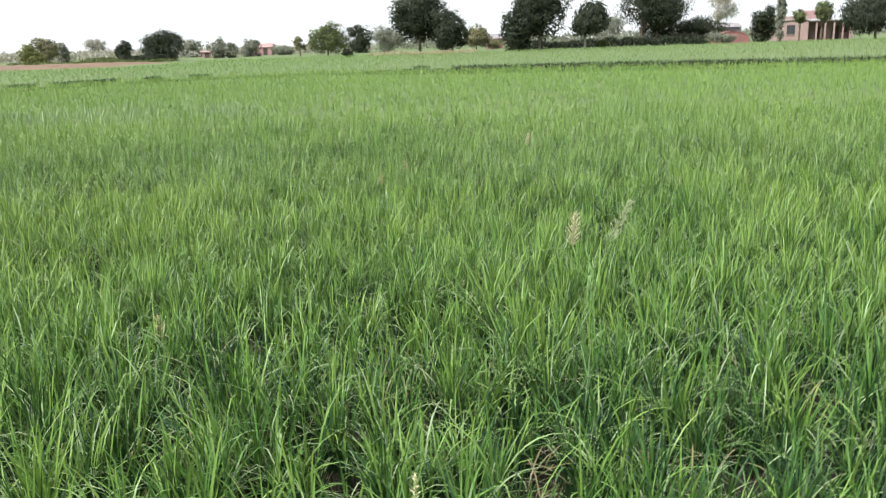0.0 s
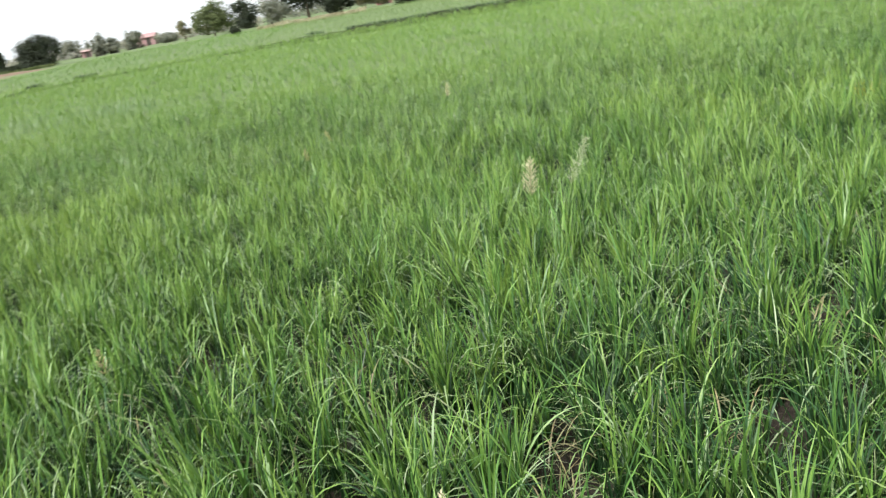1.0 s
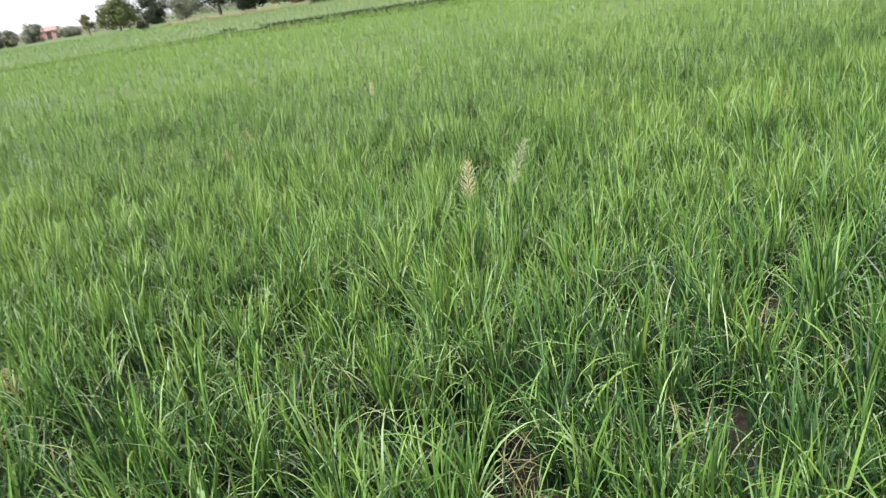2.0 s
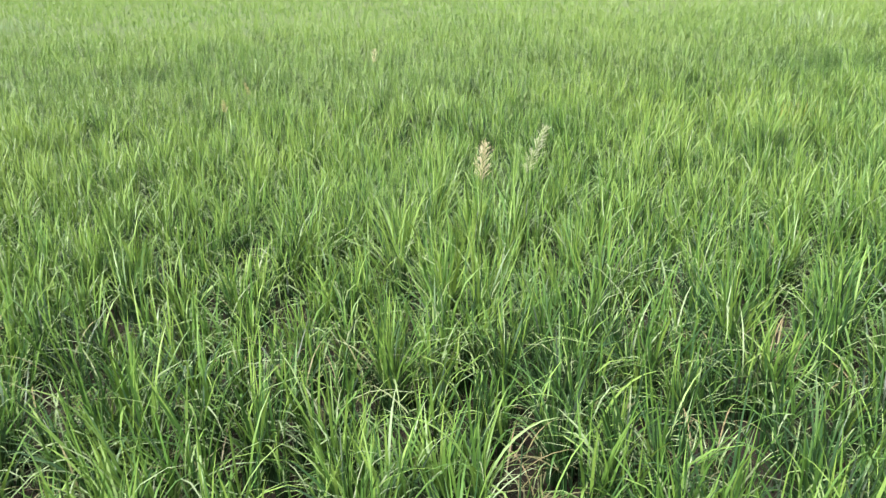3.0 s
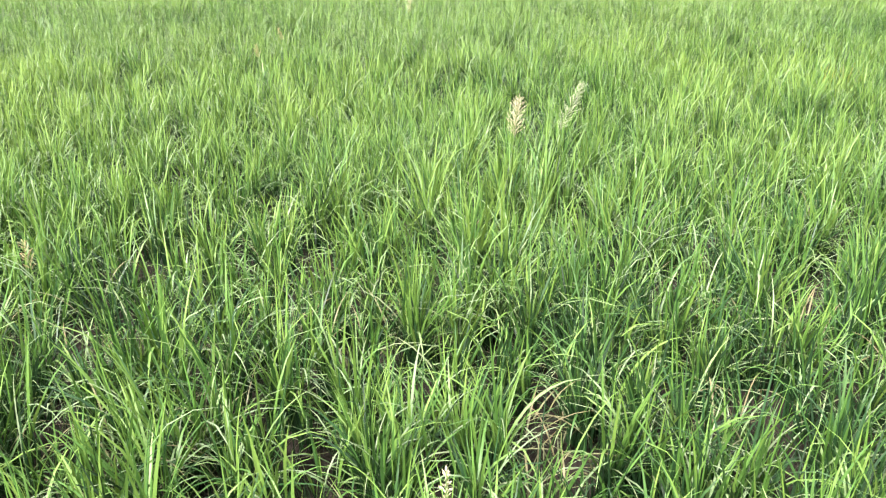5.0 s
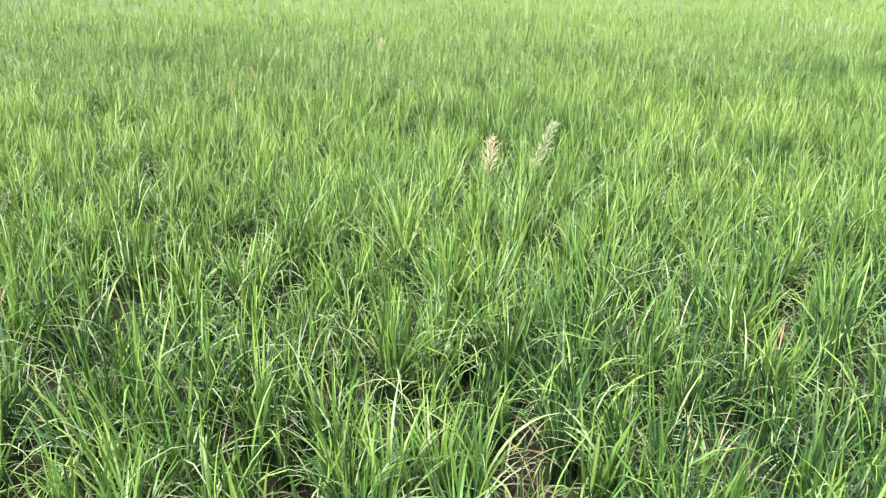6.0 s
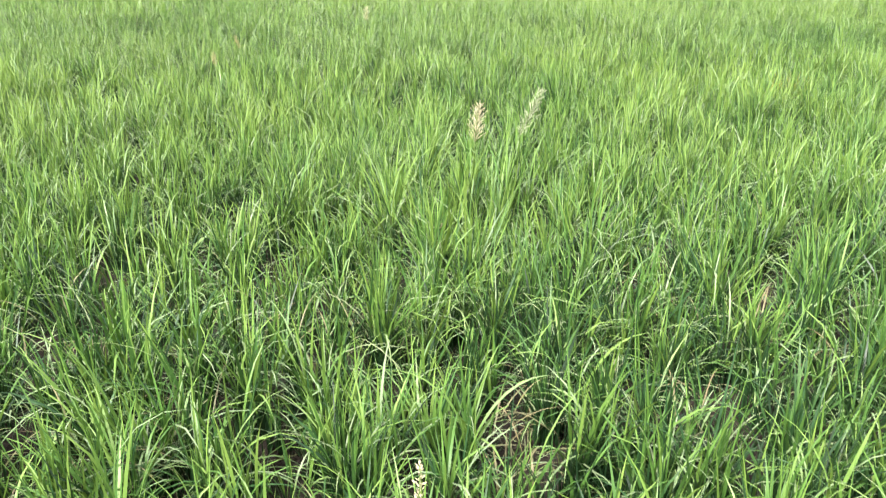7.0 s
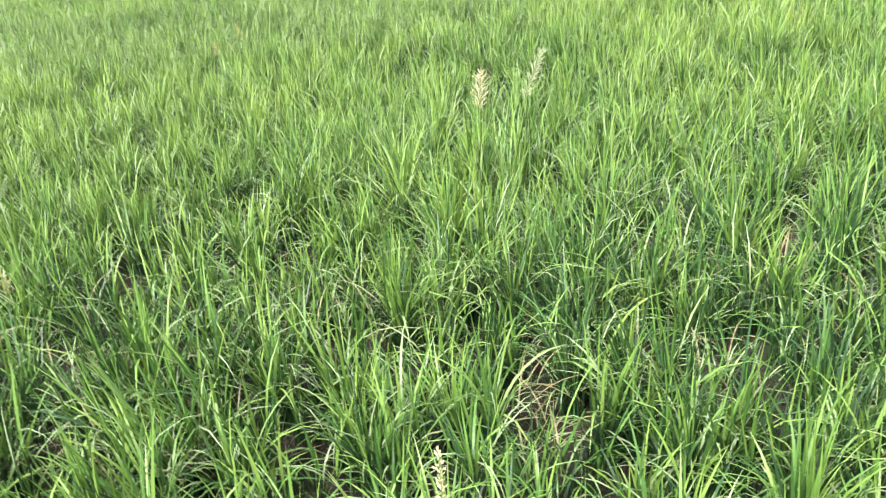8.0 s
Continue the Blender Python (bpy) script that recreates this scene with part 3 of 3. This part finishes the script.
# Tall weeds with seed heads
def weed(name, x, y, label, stem_top, lean_way, lean, head_long, head_wide, seed_mat, seed, leaf_count, branches=64):
    gen = random.Random(seed)
    ngen = np.random.default_rng(seed)
    base = thing(name, x, y, 0, label, "weed")
    pts, p = [], Vector((0, 0, 0))
    for k in range(13):
        pts.append(p.copy())
        a = 0.03 + lean * (k / 12) ** 1.5
        p = p + Vector((math.sin(a) * math.cos(lean_way), math.sin(a) * math.sin(lean_way), math.cos(a))) * stem_top / 12
    part("stem", tube(bmesh.new(), pts, [0.0035 - 0.0002 * k for k in range(13)], 5), GREEN_STEM, base)
    # the head: short branches in whorls along the stem's top, each set with seeds
    bm = bmesh.new()
    for k in range(branches):
        f = k / (branches - 1)
        along_stem = (1 - f) * head_long
        q = pts[-1] + (pts[-4] - pts[-1]).normalized() * along_stem
        axis = (pts[-1] - pts[-4]).normalized()
        turn = k * 2.4
        out = axis.orthogonal().normalized()
        out.rotate(Matrix.Rotation(turn, 3, axis))
        reach = head_wide * (0.25 + 0.75 * math.sin(math.pi * min(1, 0.12 + 0.88 * (1 - f)) * 0.62)) * gen.uniform(0.45, 1.2)
        tip = q + (out * gen.uniform(0.45, 0.9) + axis * 0.7).normalized() * reach
        tube(bm, [q, (q + tip) / 2 + axis * 0.004, tip], [0.0012, 0.001, 0.0006], 3)
        for s in range(3):
            c = q + (tip - q) * (0.4 + 0.28 * s) + Vector([gen.uniform(-1, 1) * 0.003 for _ in range(3)])
            w = (tip - q).normalized() * 0.0042
            e = w.orthogonal().normalized() * 0.0014
            g = w.cross(e).normalized() * 0.0014
            vs = [bm.verts.new(c + d) for d in (-w, e, g, -e, -g, w * 1.5)]
            for i in range(4):
                bm.faces.new((vs[0], vs[1 + i], vs[1 + (i + 1) % 4]))
                bm.faces.new((vs[5], vs[1 + (i + 1) % 4], vs[1 + i]))
    part("seed_head", bm, seed_mat, base)
    n = leaf_count
    v, f, al, to = blades(ngen.normal(0, 0.03, n), ngen.normal(0, 0.03, n), ngen.uniform(0.0, 0.45 * stem_top, n), ngen.uniform(0.6, 1.0, n) * min(0.42, 0.8 * stem_top), ngen.uniform(0.005, 0.009, n),
                          ngen.uniform(0, 6.28, n), ngen.uniform(0.1, 0.5, n), ngen.uniform(0.3, 1.8, n), ngen.uniform(-0.6, 0.6, n), ngen.uniform(0.35, 0.7, n), 6)
    part_mesh("leaves", mesh_of("leaves", v, f, RICE, {"along": al, "tone": to}), base)
    return base


weed("tall_weed", 0.645, 4.06, "tall weed with a dry tan feathery seed head above the rice", 0.63, 0.3, 0.10, 0.17, 0.062, TAN_SEED, 71, 22)
weed("tall_weed", 0.765, 3.94, "tall weed with a leaning pale green seed head above the rice", 0.74, 0.1, 0.58, 0.22, 0.056, GREEN_SEED, 72, 20)
weed("tall_weed", -0.10, 1.87, "short weed with a straw-coloured seed head among the rice", 0.42, 1.2, 0.10, 0.15, 0.020, TAN_SEED, 73, 14, 30)
weed("tall_weed", 0.93, 8.80, "faint tan seed head just above the rice", 0.52, 0.8, 0.2, 0.13, 0.05, TAN_SEED, 74, 10, 40)
weed("tall_weed", -0.48, 6.82, "small straw-coloured seed head among the rice tips", 0.44, 2.0, 0.25, 0.09, 0.035, STRAW, 75, 8, 24)
weed("tall_weed", -0.25, 7.55, "small leaning straw-coloured seed head among the rice tips", 0.46, 2.6, 0.5, 0.10, 0.035, STRAW, 76, 8, 24)
weed("tall_weed", -1.23, 3.37, "short weed with a brownish seed head beside a muddy gap", 0.38, 2.2, 0.25, 0.10, 0.04, STRAW, 79, 8, 20)


def yellow_clump(x, y, count, seed):
    """A rice plant whose leaf tips have turned yellow."""
    gen = np.random.default_rng(seed)
    base = thing("yellowing_rice_plant", x, y, 0, "rice plant with upright yellowing leaf tips", "rice plant", "yellowing rice plants")
    n = count
    v, f, al, to = blades(gen.normal(0, 0.05, n), gen.normal(0, 0.04, n), gen.uniform(0, 0.12, n), gen.uniform(0.22, 0.34, n), gen.uniform(0.006, 0.009, n),
                          gen.uniform(0, 6.28, n), gen.uniform(0, 0.25, n), gen.uniform(0.05, 0.4, n), gen.uniform(-1, 1, n), gen.uniform(0, 1, n), 3)
    part_mesh("leaves", mesh_of("leaves", v, f, YELLOW_LEAF, {"along": al, "tone": to}), base)
    return base


yellow_clump(3.67, 5.84, 34, 81)
yellow_clump(3.59, 5.87, 20, 82)
yellow_clump(3.77, 5.80, 18, 83)


# Trees
def tree(x, y, wide, top, low, leaf, label, seed, leaves=3000, bark=None, lobes=9, name="tree", size=0.155, trunks=1, full=1.0, group=""):
    gen, ngen = random.Random(seed), np.random.default_rng(seed)
    base = thing(name, x, y, 0, label, "tree", group)
    rx, rz, mid = wide / 2, (top - low) / 2, (top + low) / 2
    # crown lobes inside one rough ellipsoid
    balls = []
    for k in range(lobes):
        a = gen.uniform(0, 2 * math.pi)
        h = gen.uniform(-0.75, 0.8) if k else 0.6
        r = math.sqrt(max(0.05, 1 - h * h)) * gen.uniform(0.35, 0.75)
        s = gen.uniform(0.5, 0.72) * full
        balls.append((r * rx * math.cos(a), r * rx * math.sin(a), mid + h * rz * (1 - 0.5 * s), s * rx * gen.uniform(0.85, 1.1), s * rz * gen.uniform(0.75, 1.05)))
    # trunks and limbs
    bm = bmesh.new()
    for k in range(trunks):
        ox = 0 if trunks == 1 else (k - (trunks - 1) / 2) * wide * 0.22
        thick = 0.019 * top + 0.04
        bend = Vector((gen.uniform(-0.05, 0.05), gen.uniform(-0.05, 0.05), 0)) * top
        pts = [Vector((ox, 0, -0.1)) + bend * f * f + Vector((0, 0, (mid + rz * 0.3 + 0.1) * f)) for f in (0, 0.06, 0.3, 0.6, 1)]
        tube(bm, pts, [thick * 1.5, thick * 1.1, thick * 0.85, thick * 0.6, thick * 0.2], 9)
        for b in balls[k::trunks]:
            f = gen.uniform(0.35, 0.7)
            q = Vector((ox, 0, -0.1)) + bend * f * f + Vector((0, 0, (mid + rz * 0.3 + 0.1) * f))
            end = Vector(b[:3])
            knee = q.lerp(end, 0.5) + Vector((0, 0, -0.06 * top))
            tube(bm, [q, knee, end], [thick * 0.5, thick * 0.32, thick * 0.1], 6)
    part("trunk", bm, bark or BARK, base)
    # leaves: twigs' clumps over the lobes, each with its own leaves
    area = np.array([b[3] * b[4] for b in balls])
    leaves = int(leaves * 2.0)
    clumps = max(60, leaves // 16)
    pick = ngen.choice(len(balls), clumps, p=area / area.sum())
    d = ngen.normal(size=(clumps, 3))
    d /= np.linalg.norm(d, axis=1, keepdims=True)
    far = ngen.uniform(0.35, 1.0, clumps) ** 0.5 * ngen.uniform(0.85, 1.1, clumps)
    ball = np.array(balls)[pick]
    c = ball[:, :3] + d * far[:, None] * ball[:, [3, 3, 4]]
    own = np.repeat(np.arange(clumps), leaves // clumps)
    n = len(own)
    spread = 0.024 * wide + 0.12
    p = c[own] + ngen.normal(0, spread, (n, 3)) * (1, 1, 0.7)
    p[:, 2] = np.maximum(p[:, 2], 0.12)
    # leaves lie roughly along the surface of their lobe
    out = d[own] + ngen.normal(0, 0.38, (n, 3))
    u = np.cross(out, ngen.normal(size=(n, 3)))
    u /= np.linalg.norm(u, axis=1, keepdims=True)
    w = np.cross(out, u)
    w /= np.linalg.norm(w, axis=1, keepdims=True)
    s = size * ngen.uniform(0.6, 1.3, (n, 1))
    verts = np.stack([p - u * s, p + w * s * 0.55, p + u * s, p - w * s * 0.55], 1).reshape(-1, 3)
    k = np.arange(n)[:, None] * 4
    tris = np.concatenate([k + [0, 1, 2], k + [0, 2, 3]])
    part_mesh("crown", mesh_of("crown", verts, tris, leaf, smooth=False), base)
    return base


# x, y, width, top, underside of the crown, foliage, label, seed, and what sets it apart
tree(-2.2, 115, 7.6, 8.3, 1.7, LEAF_DARK, "tall dense dark green tree at the field's edge", 101, leaves=9000, lobes=14)
tree(2.2, 112, 4.1, 5.9, -0.6, LEAF_DARK, "dark green tree with foliage down to the grass", 102, leaves=5000, lobes=10)
tree(10.8, 112, 3.9, 4.9, -0.6, LEAF_DARK, "dark conical tree with foliage down to the ground", 103, leaves=4500, lobes=10)
tree(14.2, 115, 8.2, 8.6, 1.2, LEAF_DARK, "tall dark tree on a clear bare trunk", 104, leaves=11000, lobes=15, bark=BARK_PALE)
tree(19.9, 112, 5.6, 5.9, 1.0, LEAF_DARK, "round dark tree on a pale slim trunk", 105, leaves=5500, lobes=10, bark=BARK_PALE)
tree(34.2, 130, 10.8, 9.4, 0.4, LEAF_DARK, "broad dark grove tree with several stems", 106, leaves=12500, lobes=18, trunks=3)
tree(42.2, 134, 7.8, 4.3, -0.7, LEAF_DARK, "low spreading dark tree beside the hut", 107, leaves=4500, lobes=11, trunks=2)
tree(62.8, 120, 8.4, 6.8, 0.7, LEAF_DARK, "large dark tree beside the brick house", 108, leaves=8000, lobes=14)
tree(72.0, 124, 9.0, 7.5, 1.0, LEAF_DARK, "large dark tree past the brick house", 109, leaves=5000, lobes=12)
tree(49.5, 127, 3.7, 5.3, -0.6, LEAF_DARK, "narrow dark tree between hut and house", 110, leaves=3500, lobes=9)
tree(48.8, 119, 1.3, 6.3, -0.6, LEAF_HAZY, "slim columnar greyish green tree", 111, leaves=1500, lobes=8, size=0.15)
tree(53.6, 124, 1.9, 4.7, 2.4, LEAF_GREEN, "small green tree before the house wall", 112, leaves=900, lobes=5, size=0.15)
tree(58.2, 127, 2.6, 5.8, 2.6, LEAF_GREEN, "small green tree before the veranda", 113, leaves=1300, lobes=6, size=0.15)
tree(56.6, 170, 9.6, 10.0, 3.0, LEAF_GREY, "sparse pale grey feathery tree", 114, leaves=2600, lobes=9, full=0.75, bark=BARK_PALE)
tree(41.9, 200, 7.4, 6.8, -0.4, LEAF_HAZY, "hazy grey-green tree far behind the hedge", 115, leaves=3000)
tree(7.2, 150, 4.7, 4.4, -0.3, LEAF_BROWN, "brownish green tree beyond the bund", 116, leaves=3200)
tree(-9.7, 170, 6.7, 4.9, -0.6, LEAF_HAZY, "rounded hazy green tree in the distance", 117, leaves=3600)
tree(-14.6, 160, 5.5, 5.6, -0.4, LEAF_DARK, "uneven dark tree in the distance", 118, leaves=3400, full=0.85)
tree(-18.0, 140, 6.5, 5.3, -0.5, LEAF_GREEN, "rounded bright green tree by the field", 119, leaves=4200)
tree(-22.6, 140, 2.6, 3.3, 0.8, LEAF_BROWN, "small sparse bare-branched tree", 120, leaves=500, lobes=6, full=0.8)
tree(-35.1, 160, 3.3, 3.2, -0.6, LEAF_HAZY, "small hazy dark tree in the distance", 121, leaves=2000)
tree(-36.0, 150, 2.7, 2.7, -0.5, LEAF_HAZY, "small round hazy tree in the distance", 122, leaves=1700)
tree(-38.9, 150, 3.1, 3.6, -0.5, LEAF_HAZY, "upright hazy tree in the distance", 123, leaves=2000)
tree(-41.9, 130, 6.2, 4.7, -0.7, LEAF_DARK, "broad round very dark tree at the field's edge", 124, leaves=6000, lobes=12)
tree(-54.8, 190, 5.8, 4.1, -0.7, LEAF_HAZY, "pale hazy tree far behind", 125, leaves=2400)
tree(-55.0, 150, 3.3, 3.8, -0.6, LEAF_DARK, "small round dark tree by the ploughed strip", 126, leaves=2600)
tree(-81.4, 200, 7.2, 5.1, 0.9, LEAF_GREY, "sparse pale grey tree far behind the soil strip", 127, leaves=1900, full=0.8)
tree(-75.4, 170, 2.8, 3.8, -0.6, LEAF_HAZY, "narrow hazy grey tree in the distance", 128, leaves=1700)
tree(-74.2, 160, 4.5, 4.8, -0.6, LEAF_BROWN, "tan-leaved tree by the ploughed strip", 129, leaves=2600)
tree(-72.0, 150, 3.7, 3.5, -0.7, LEAF_OLIVE, "olive-yellow bushy tree by the ploughed strip", 130, leaves=2400)
tree(-117.5, 230, 5.0, 2.5, -0.8, LEAF_HAZY, "low hazy tree on the horizon", 131, leaves=1500)


def bush(x, y, wide, top, leaf, label, seed, leaves=900):
    ob = tree(x, y, wide, top, 0.05, leaf, label, seed, leaves=leaves, lobes=7, name="bush", size=0.14)
    return tagged(ob, category="bush")


bush(-11.6, 110, 1.0, 1.0, LEAF_DARK, "small dark round bush at the field's edge", 141)
bush(10.6, 150, 3.2, 1.7, LEAF_BROWN, "brownish bush before the brick hut", 147, 1200)
bush(41.9, 123, 4.0, 1.5, LEAF_HAZY, "greyish green bush beside the rounded shed", 148, 1500)
bush(-31.2, 170, 5.0, 1.9, LEAF_HAZY, "low wide hazy bush in the distance", 142, 1800)
bush(22.5, 114, 1.9, 1.1, LEAF_GREEN, "small green bush beside the hedge", 143)
bush(43.4, 131, 2.4, 2.0, LEAF_DARK, "dark bush beside the hut", 144, 1500)
bush(-44.5, 128, 5.5, 0.9, LEAF_DARK, "low dark scrub under the round tree", 145, 1500)
bush(-50.5, 126, 6.0, 0.7, LEAF_GREEN, "low green scrub at the strip's edge", 146, 1400)


def leaf_bank(name, x0, x1, y, deep, top, leaf, label, category, seed, per_metre, size=0.2):
    """A long uneven bank of leaves standing on the ground."""
    gen = np.random.default_rng(seed)
    n = int((x1 - x0) * per_metre)
    px = gen.uniform(x0, x1, n)
    py = y + gen.uniform(-deep / 2, deep / 2, n)
    tall = top * (0.8 + 0.22 * patchiness(px, py * 0, seed, 4.0) + 0.12 * patchiness(px, py, seed + 1, 1.1))
    p = np.stack([px, py, 0.05 + gen.uniform(0, 1, n) ** 0.7 * tall.clip(0.15, None)], 1)
    u = gen.normal(size=(n, 3)) * (0.7, 0.7, 1.2)
    u /= np.linalg.norm(u, axis=1, keepdims=True)
    w = np.cross(u, gen.normal(size=(n, 3)))
    w /= np.linalg.norm(w, axis=1, keepdims=True)
    s = size * gen.uniform(0.6, 1.3, (n, 1))
    verts = np.stack([p - u * s, p + w * s * 0.4, p + u * s, p - w * s * 0.4], 1).reshape(-1, 3)
    k = np.arange(n)[:, None] * 4
    return tagged(new(name, mesh_of(name, verts, np.concatenate([k + [0, 1, 2], k + [0, 2, 3]]), leaf, smooth=False)), label, category, kind="stuff")


leaf_bank("hedge", 11.5, 40, 124, 1.6, 1.35, LEAF_DARK, "long low dark green hedge behind the field", "hedge", 151, 230)
leaf_bank("pale_scrub", 13, 44, 131, 2.5, 1.8, LEAF_HAZY, "pale grey-green scrub behind the hedge", "scrub", 152, 120)
# pale banks that also stand in for the haze along the horizon
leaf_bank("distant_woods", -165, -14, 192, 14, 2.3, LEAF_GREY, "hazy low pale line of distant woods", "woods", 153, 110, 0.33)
leaf_bank("distant_woods", -14, 160, 215, 14, 3.0, LEAF_HAZY, "hazy low line of distant trees behind the village", "woods", 154, 90, 0.36)
leaf_bank("dry_grass", -8.5, 5.0, 106, 7.0, 0.62, DRY_GRASS, "strip of dry straw-coloured grass under the trees", "dry grass", 155, 230, 0.10)
leaf_bank("strip_weeds", -62, -38, 122, 3, 0.5, LEAF_GREEN, "green weeds along the ploughed strip", "weeds", 156, 90, 0.16)


# Buildings
def window(parent, x, y, z, w, h):
    """A window that faces -y: pane, frame and sill."""
    pane = part("window", box(bmesh.new(), x - w / 2, x + w / 2, y - 0.02, y + 0.03, z, z + h), GLASS, parent, "dark window")
    bm = bmesh.new()
    box(bm, x - w / 2 - 0.06, x - w / 2, y - 0.06, y + 0.02, z - 0.06, z + h + 0.06)
    box(bm, x + w / 2, x + w / 2 + 0.06, y - 0.06, y + 0.02, z - 0.06, z + h + 0.06)
    box(bm, x - w / 2, x + w / 2, y - 0.06, y + 0.02, z + h, z + h + 0.06)
    box(bm, x - 0.03, x + 0.03, y - 0.05, y - 0.022, z, z + h)
    part("frame", bm, DARK_WOOD, pane)
    part("sill", box(bmesh.new(), x - w / 2 - 0.12, x + w / 2 + 0.12, y - 0.12, y + 0.02, z - 0.12, z - 0.062), PALE_CONCRETE, pane)


def brick_house(x, y, turn):
    house = thing("brick_house", x, y, 0, "flat-roofed salmon-coloured village house with a dark veranda", "house", turn=turn)
    bm = bmesh.new()
    box(bm, -5.9, -0.8, 0.0, 0.25, 0, 3.1)
    box(bm, -5.9, -5.65, 0.25, 5.0, 0, 3.1)
    box(bm, -5.65, 5.8, 4.75, 5.0, 0, 3.1)
    box(bm, 5.55, 5.8, 0.0, 4.75, 0, 2.9)
    box(bm, -0.8, 5.55, 2.2, 2.45, 0, 2.85)
    box(bm, -1.05, -0.8, 0.25, 2.2, 0, 2.9)
    part("wall", bm, PLASTER, house)
    part("roof", box(bmesh.new(), -6.15, -0.7, -0.2, 5.2, 3.1, 3.28, 0.02), PALE_CONCRETE, house)
    part("veranda_roof", box(bmesh.new(), -0.69, 6.1, -0.35, 5.2, 2.9, 3.06, 0.02), PALE_CONCRETE, house)
    part("parapet", box(bmesh.new(), -6.1, -0.8, -0.1, 0.08, 3.28, 3.75, 0.02), PLASTER, house)
    part("stair_tower", box(bmesh.new(), -1.6, 1.6, 2.6, 5.0, 3.28, 4.6, 0.03), PLASTER_PINK, house)
    for px in (0.4, 1.7, 3.0, 4.3, 5.4):
        part("post", box(bmesh.new(), px - 0.13, px + 0.13, -0.15, 0.11, 0, 2.9, 0.02), PLASTER, house)
    for px in (1.05, 3.7):
        part("door", box(bmesh.new(), px - 0.5, px + 0.5, 2.1, 2.2, 0, 2.05, 0.01), DARK_WOOD, house, "dark wooden door")
    window(house, -3.4, -0.003, 1.0, 1.1, 1.35)
    window(house, 4.9, 2.197, 1.0, 0.8, 1.1)
    return house


brick_house(60.2, 134, -14)


def hut(x, y, wide, high, wall_mat, roof_mat, label, turn=0, rise=0.9):
    ob = thing("hut", x, y, 0, label, "hut", turn=turn)
    half, deep = wide / 2, wide * 0.7
    bm = bmesh.new()
    box(bm, -half, half, 0, 0.22, 0, high)
    box(bm, -half, half, deep - 0.22, deep, 0, high)
    box(bm, -half, -half + 0.22, 0.22, deep - 0.22, 0, high)
    box(bm, half - 0.22, half, 0.22, deep - 0.22, 0, high)
    part("wall", bm, wall_mat, ob)
    bm = bmesh.new()
    lip = 0.25
    low = [bm.verts.new(v) for v in ((-half - lip, -lip, high), (half + lip, -lip, high), (half + lip, deep + lip, high), (-half - lip, deep + lip, high))]
    ridge = [bm.verts.new(v) for v in ((-half - lip, deep / 2, high + rise), (half + lip, deep / 2, high + rise))]
    bm.faces.new((low[0], low[1], ridge[1], ridge[0]))
    bm.faces.new((low[2], low[3], ridge[0], ridge[1]))
    bm.faces.new((low[1], low[2], ridge[1]))
    bm.faces.new((low[3], low[0], ridge[0]))
    bm.faces.new(low[::-1])
    part("roof", bm, roof_mat, ob)
    part("door", box(bmesh.new(), -0.45 + half * 0.3, 0.45 + half * 0.3, -0.04, -0.002, 0, min(1.9, high * 0.88), 0.01), DARK_WOOD, ob, "dark wooden door")
    return ob


hut(46.6, 134, 4.2, 2.4, ROOF_GREY, ROOF_GREY, "grey-lilac hut with a weathered grey roof", 8, 0.7)


def vaulted_shed(x, y, wide, deep, high, label, turn):
    """A low shed under one rounded roof, its ends walled up, with a dark doorway in the front."""
    ob = thing("shed", x, y, 0, label, "shed", turn=turn)
    arc = [(wide / 2 * math.cos(a), high * math.sin(a) ** 0.8) for a in (math.pi * k / 14 for k in range(15))]
    for name, shells in (("end_wall", [(0.1, 0.94), (0.3, 0.94)]), ("end_wall", [(deep - 0.3, 0.94), (deep - 0.1, 0.94)]), ("roof", [(0.0, 1.0), (deep, 1.0), (deep, 0.95), (0.0, 0.95)])):
        bm = bmesh.new()
        rings = [[bm.verts.new((u * g, at, v * g)) for u, v in arc] for at, g in shells]
        if name == "end_wall":
            bm.faces.new(rings[0])
            bm.faces.new(rings[1][::-1])
        for k in range(len(rings) if name == "roof" else 1):
            for a, b in zip(range(14), range(1, 15)):
                bm.faces.new((rings[k][a], rings[k][b], rings[(k + 1) % len(rings)][b], rings[(k + 1) % len(rings)][a])).smooth = k in (0, 2)
        part(name, bm, PLASTER_RED, ob)
    part("door", box(bmesh.new(), -1.7, -0.7, 0.03, 0.097, 0, 1.2, 0.01), DARK_WOOD, ob, "dark doorway boards")
    return ob


vaulted_shed(44.5, 126.0, 5.2, 3.5, 1.75, "low rounded reddish-pink shed beside the hut", -6)
hut(11.4, 160, 2.8, 1.9, PLASTER_RED, ROOF_GREY, "reddish brick hut between the trees", 5)
hut(-38.1, 185, 3.8, 1.7, PLASTER_PINK, PLASTER_PINK, "far pink hut behind the small trees", 0, 0.8)
hut(-45.2, 165, 1.5, 1.1, PLASTER_PINK, PLASTER, "tiny pale pink shed in the distance", 0, 0.3)
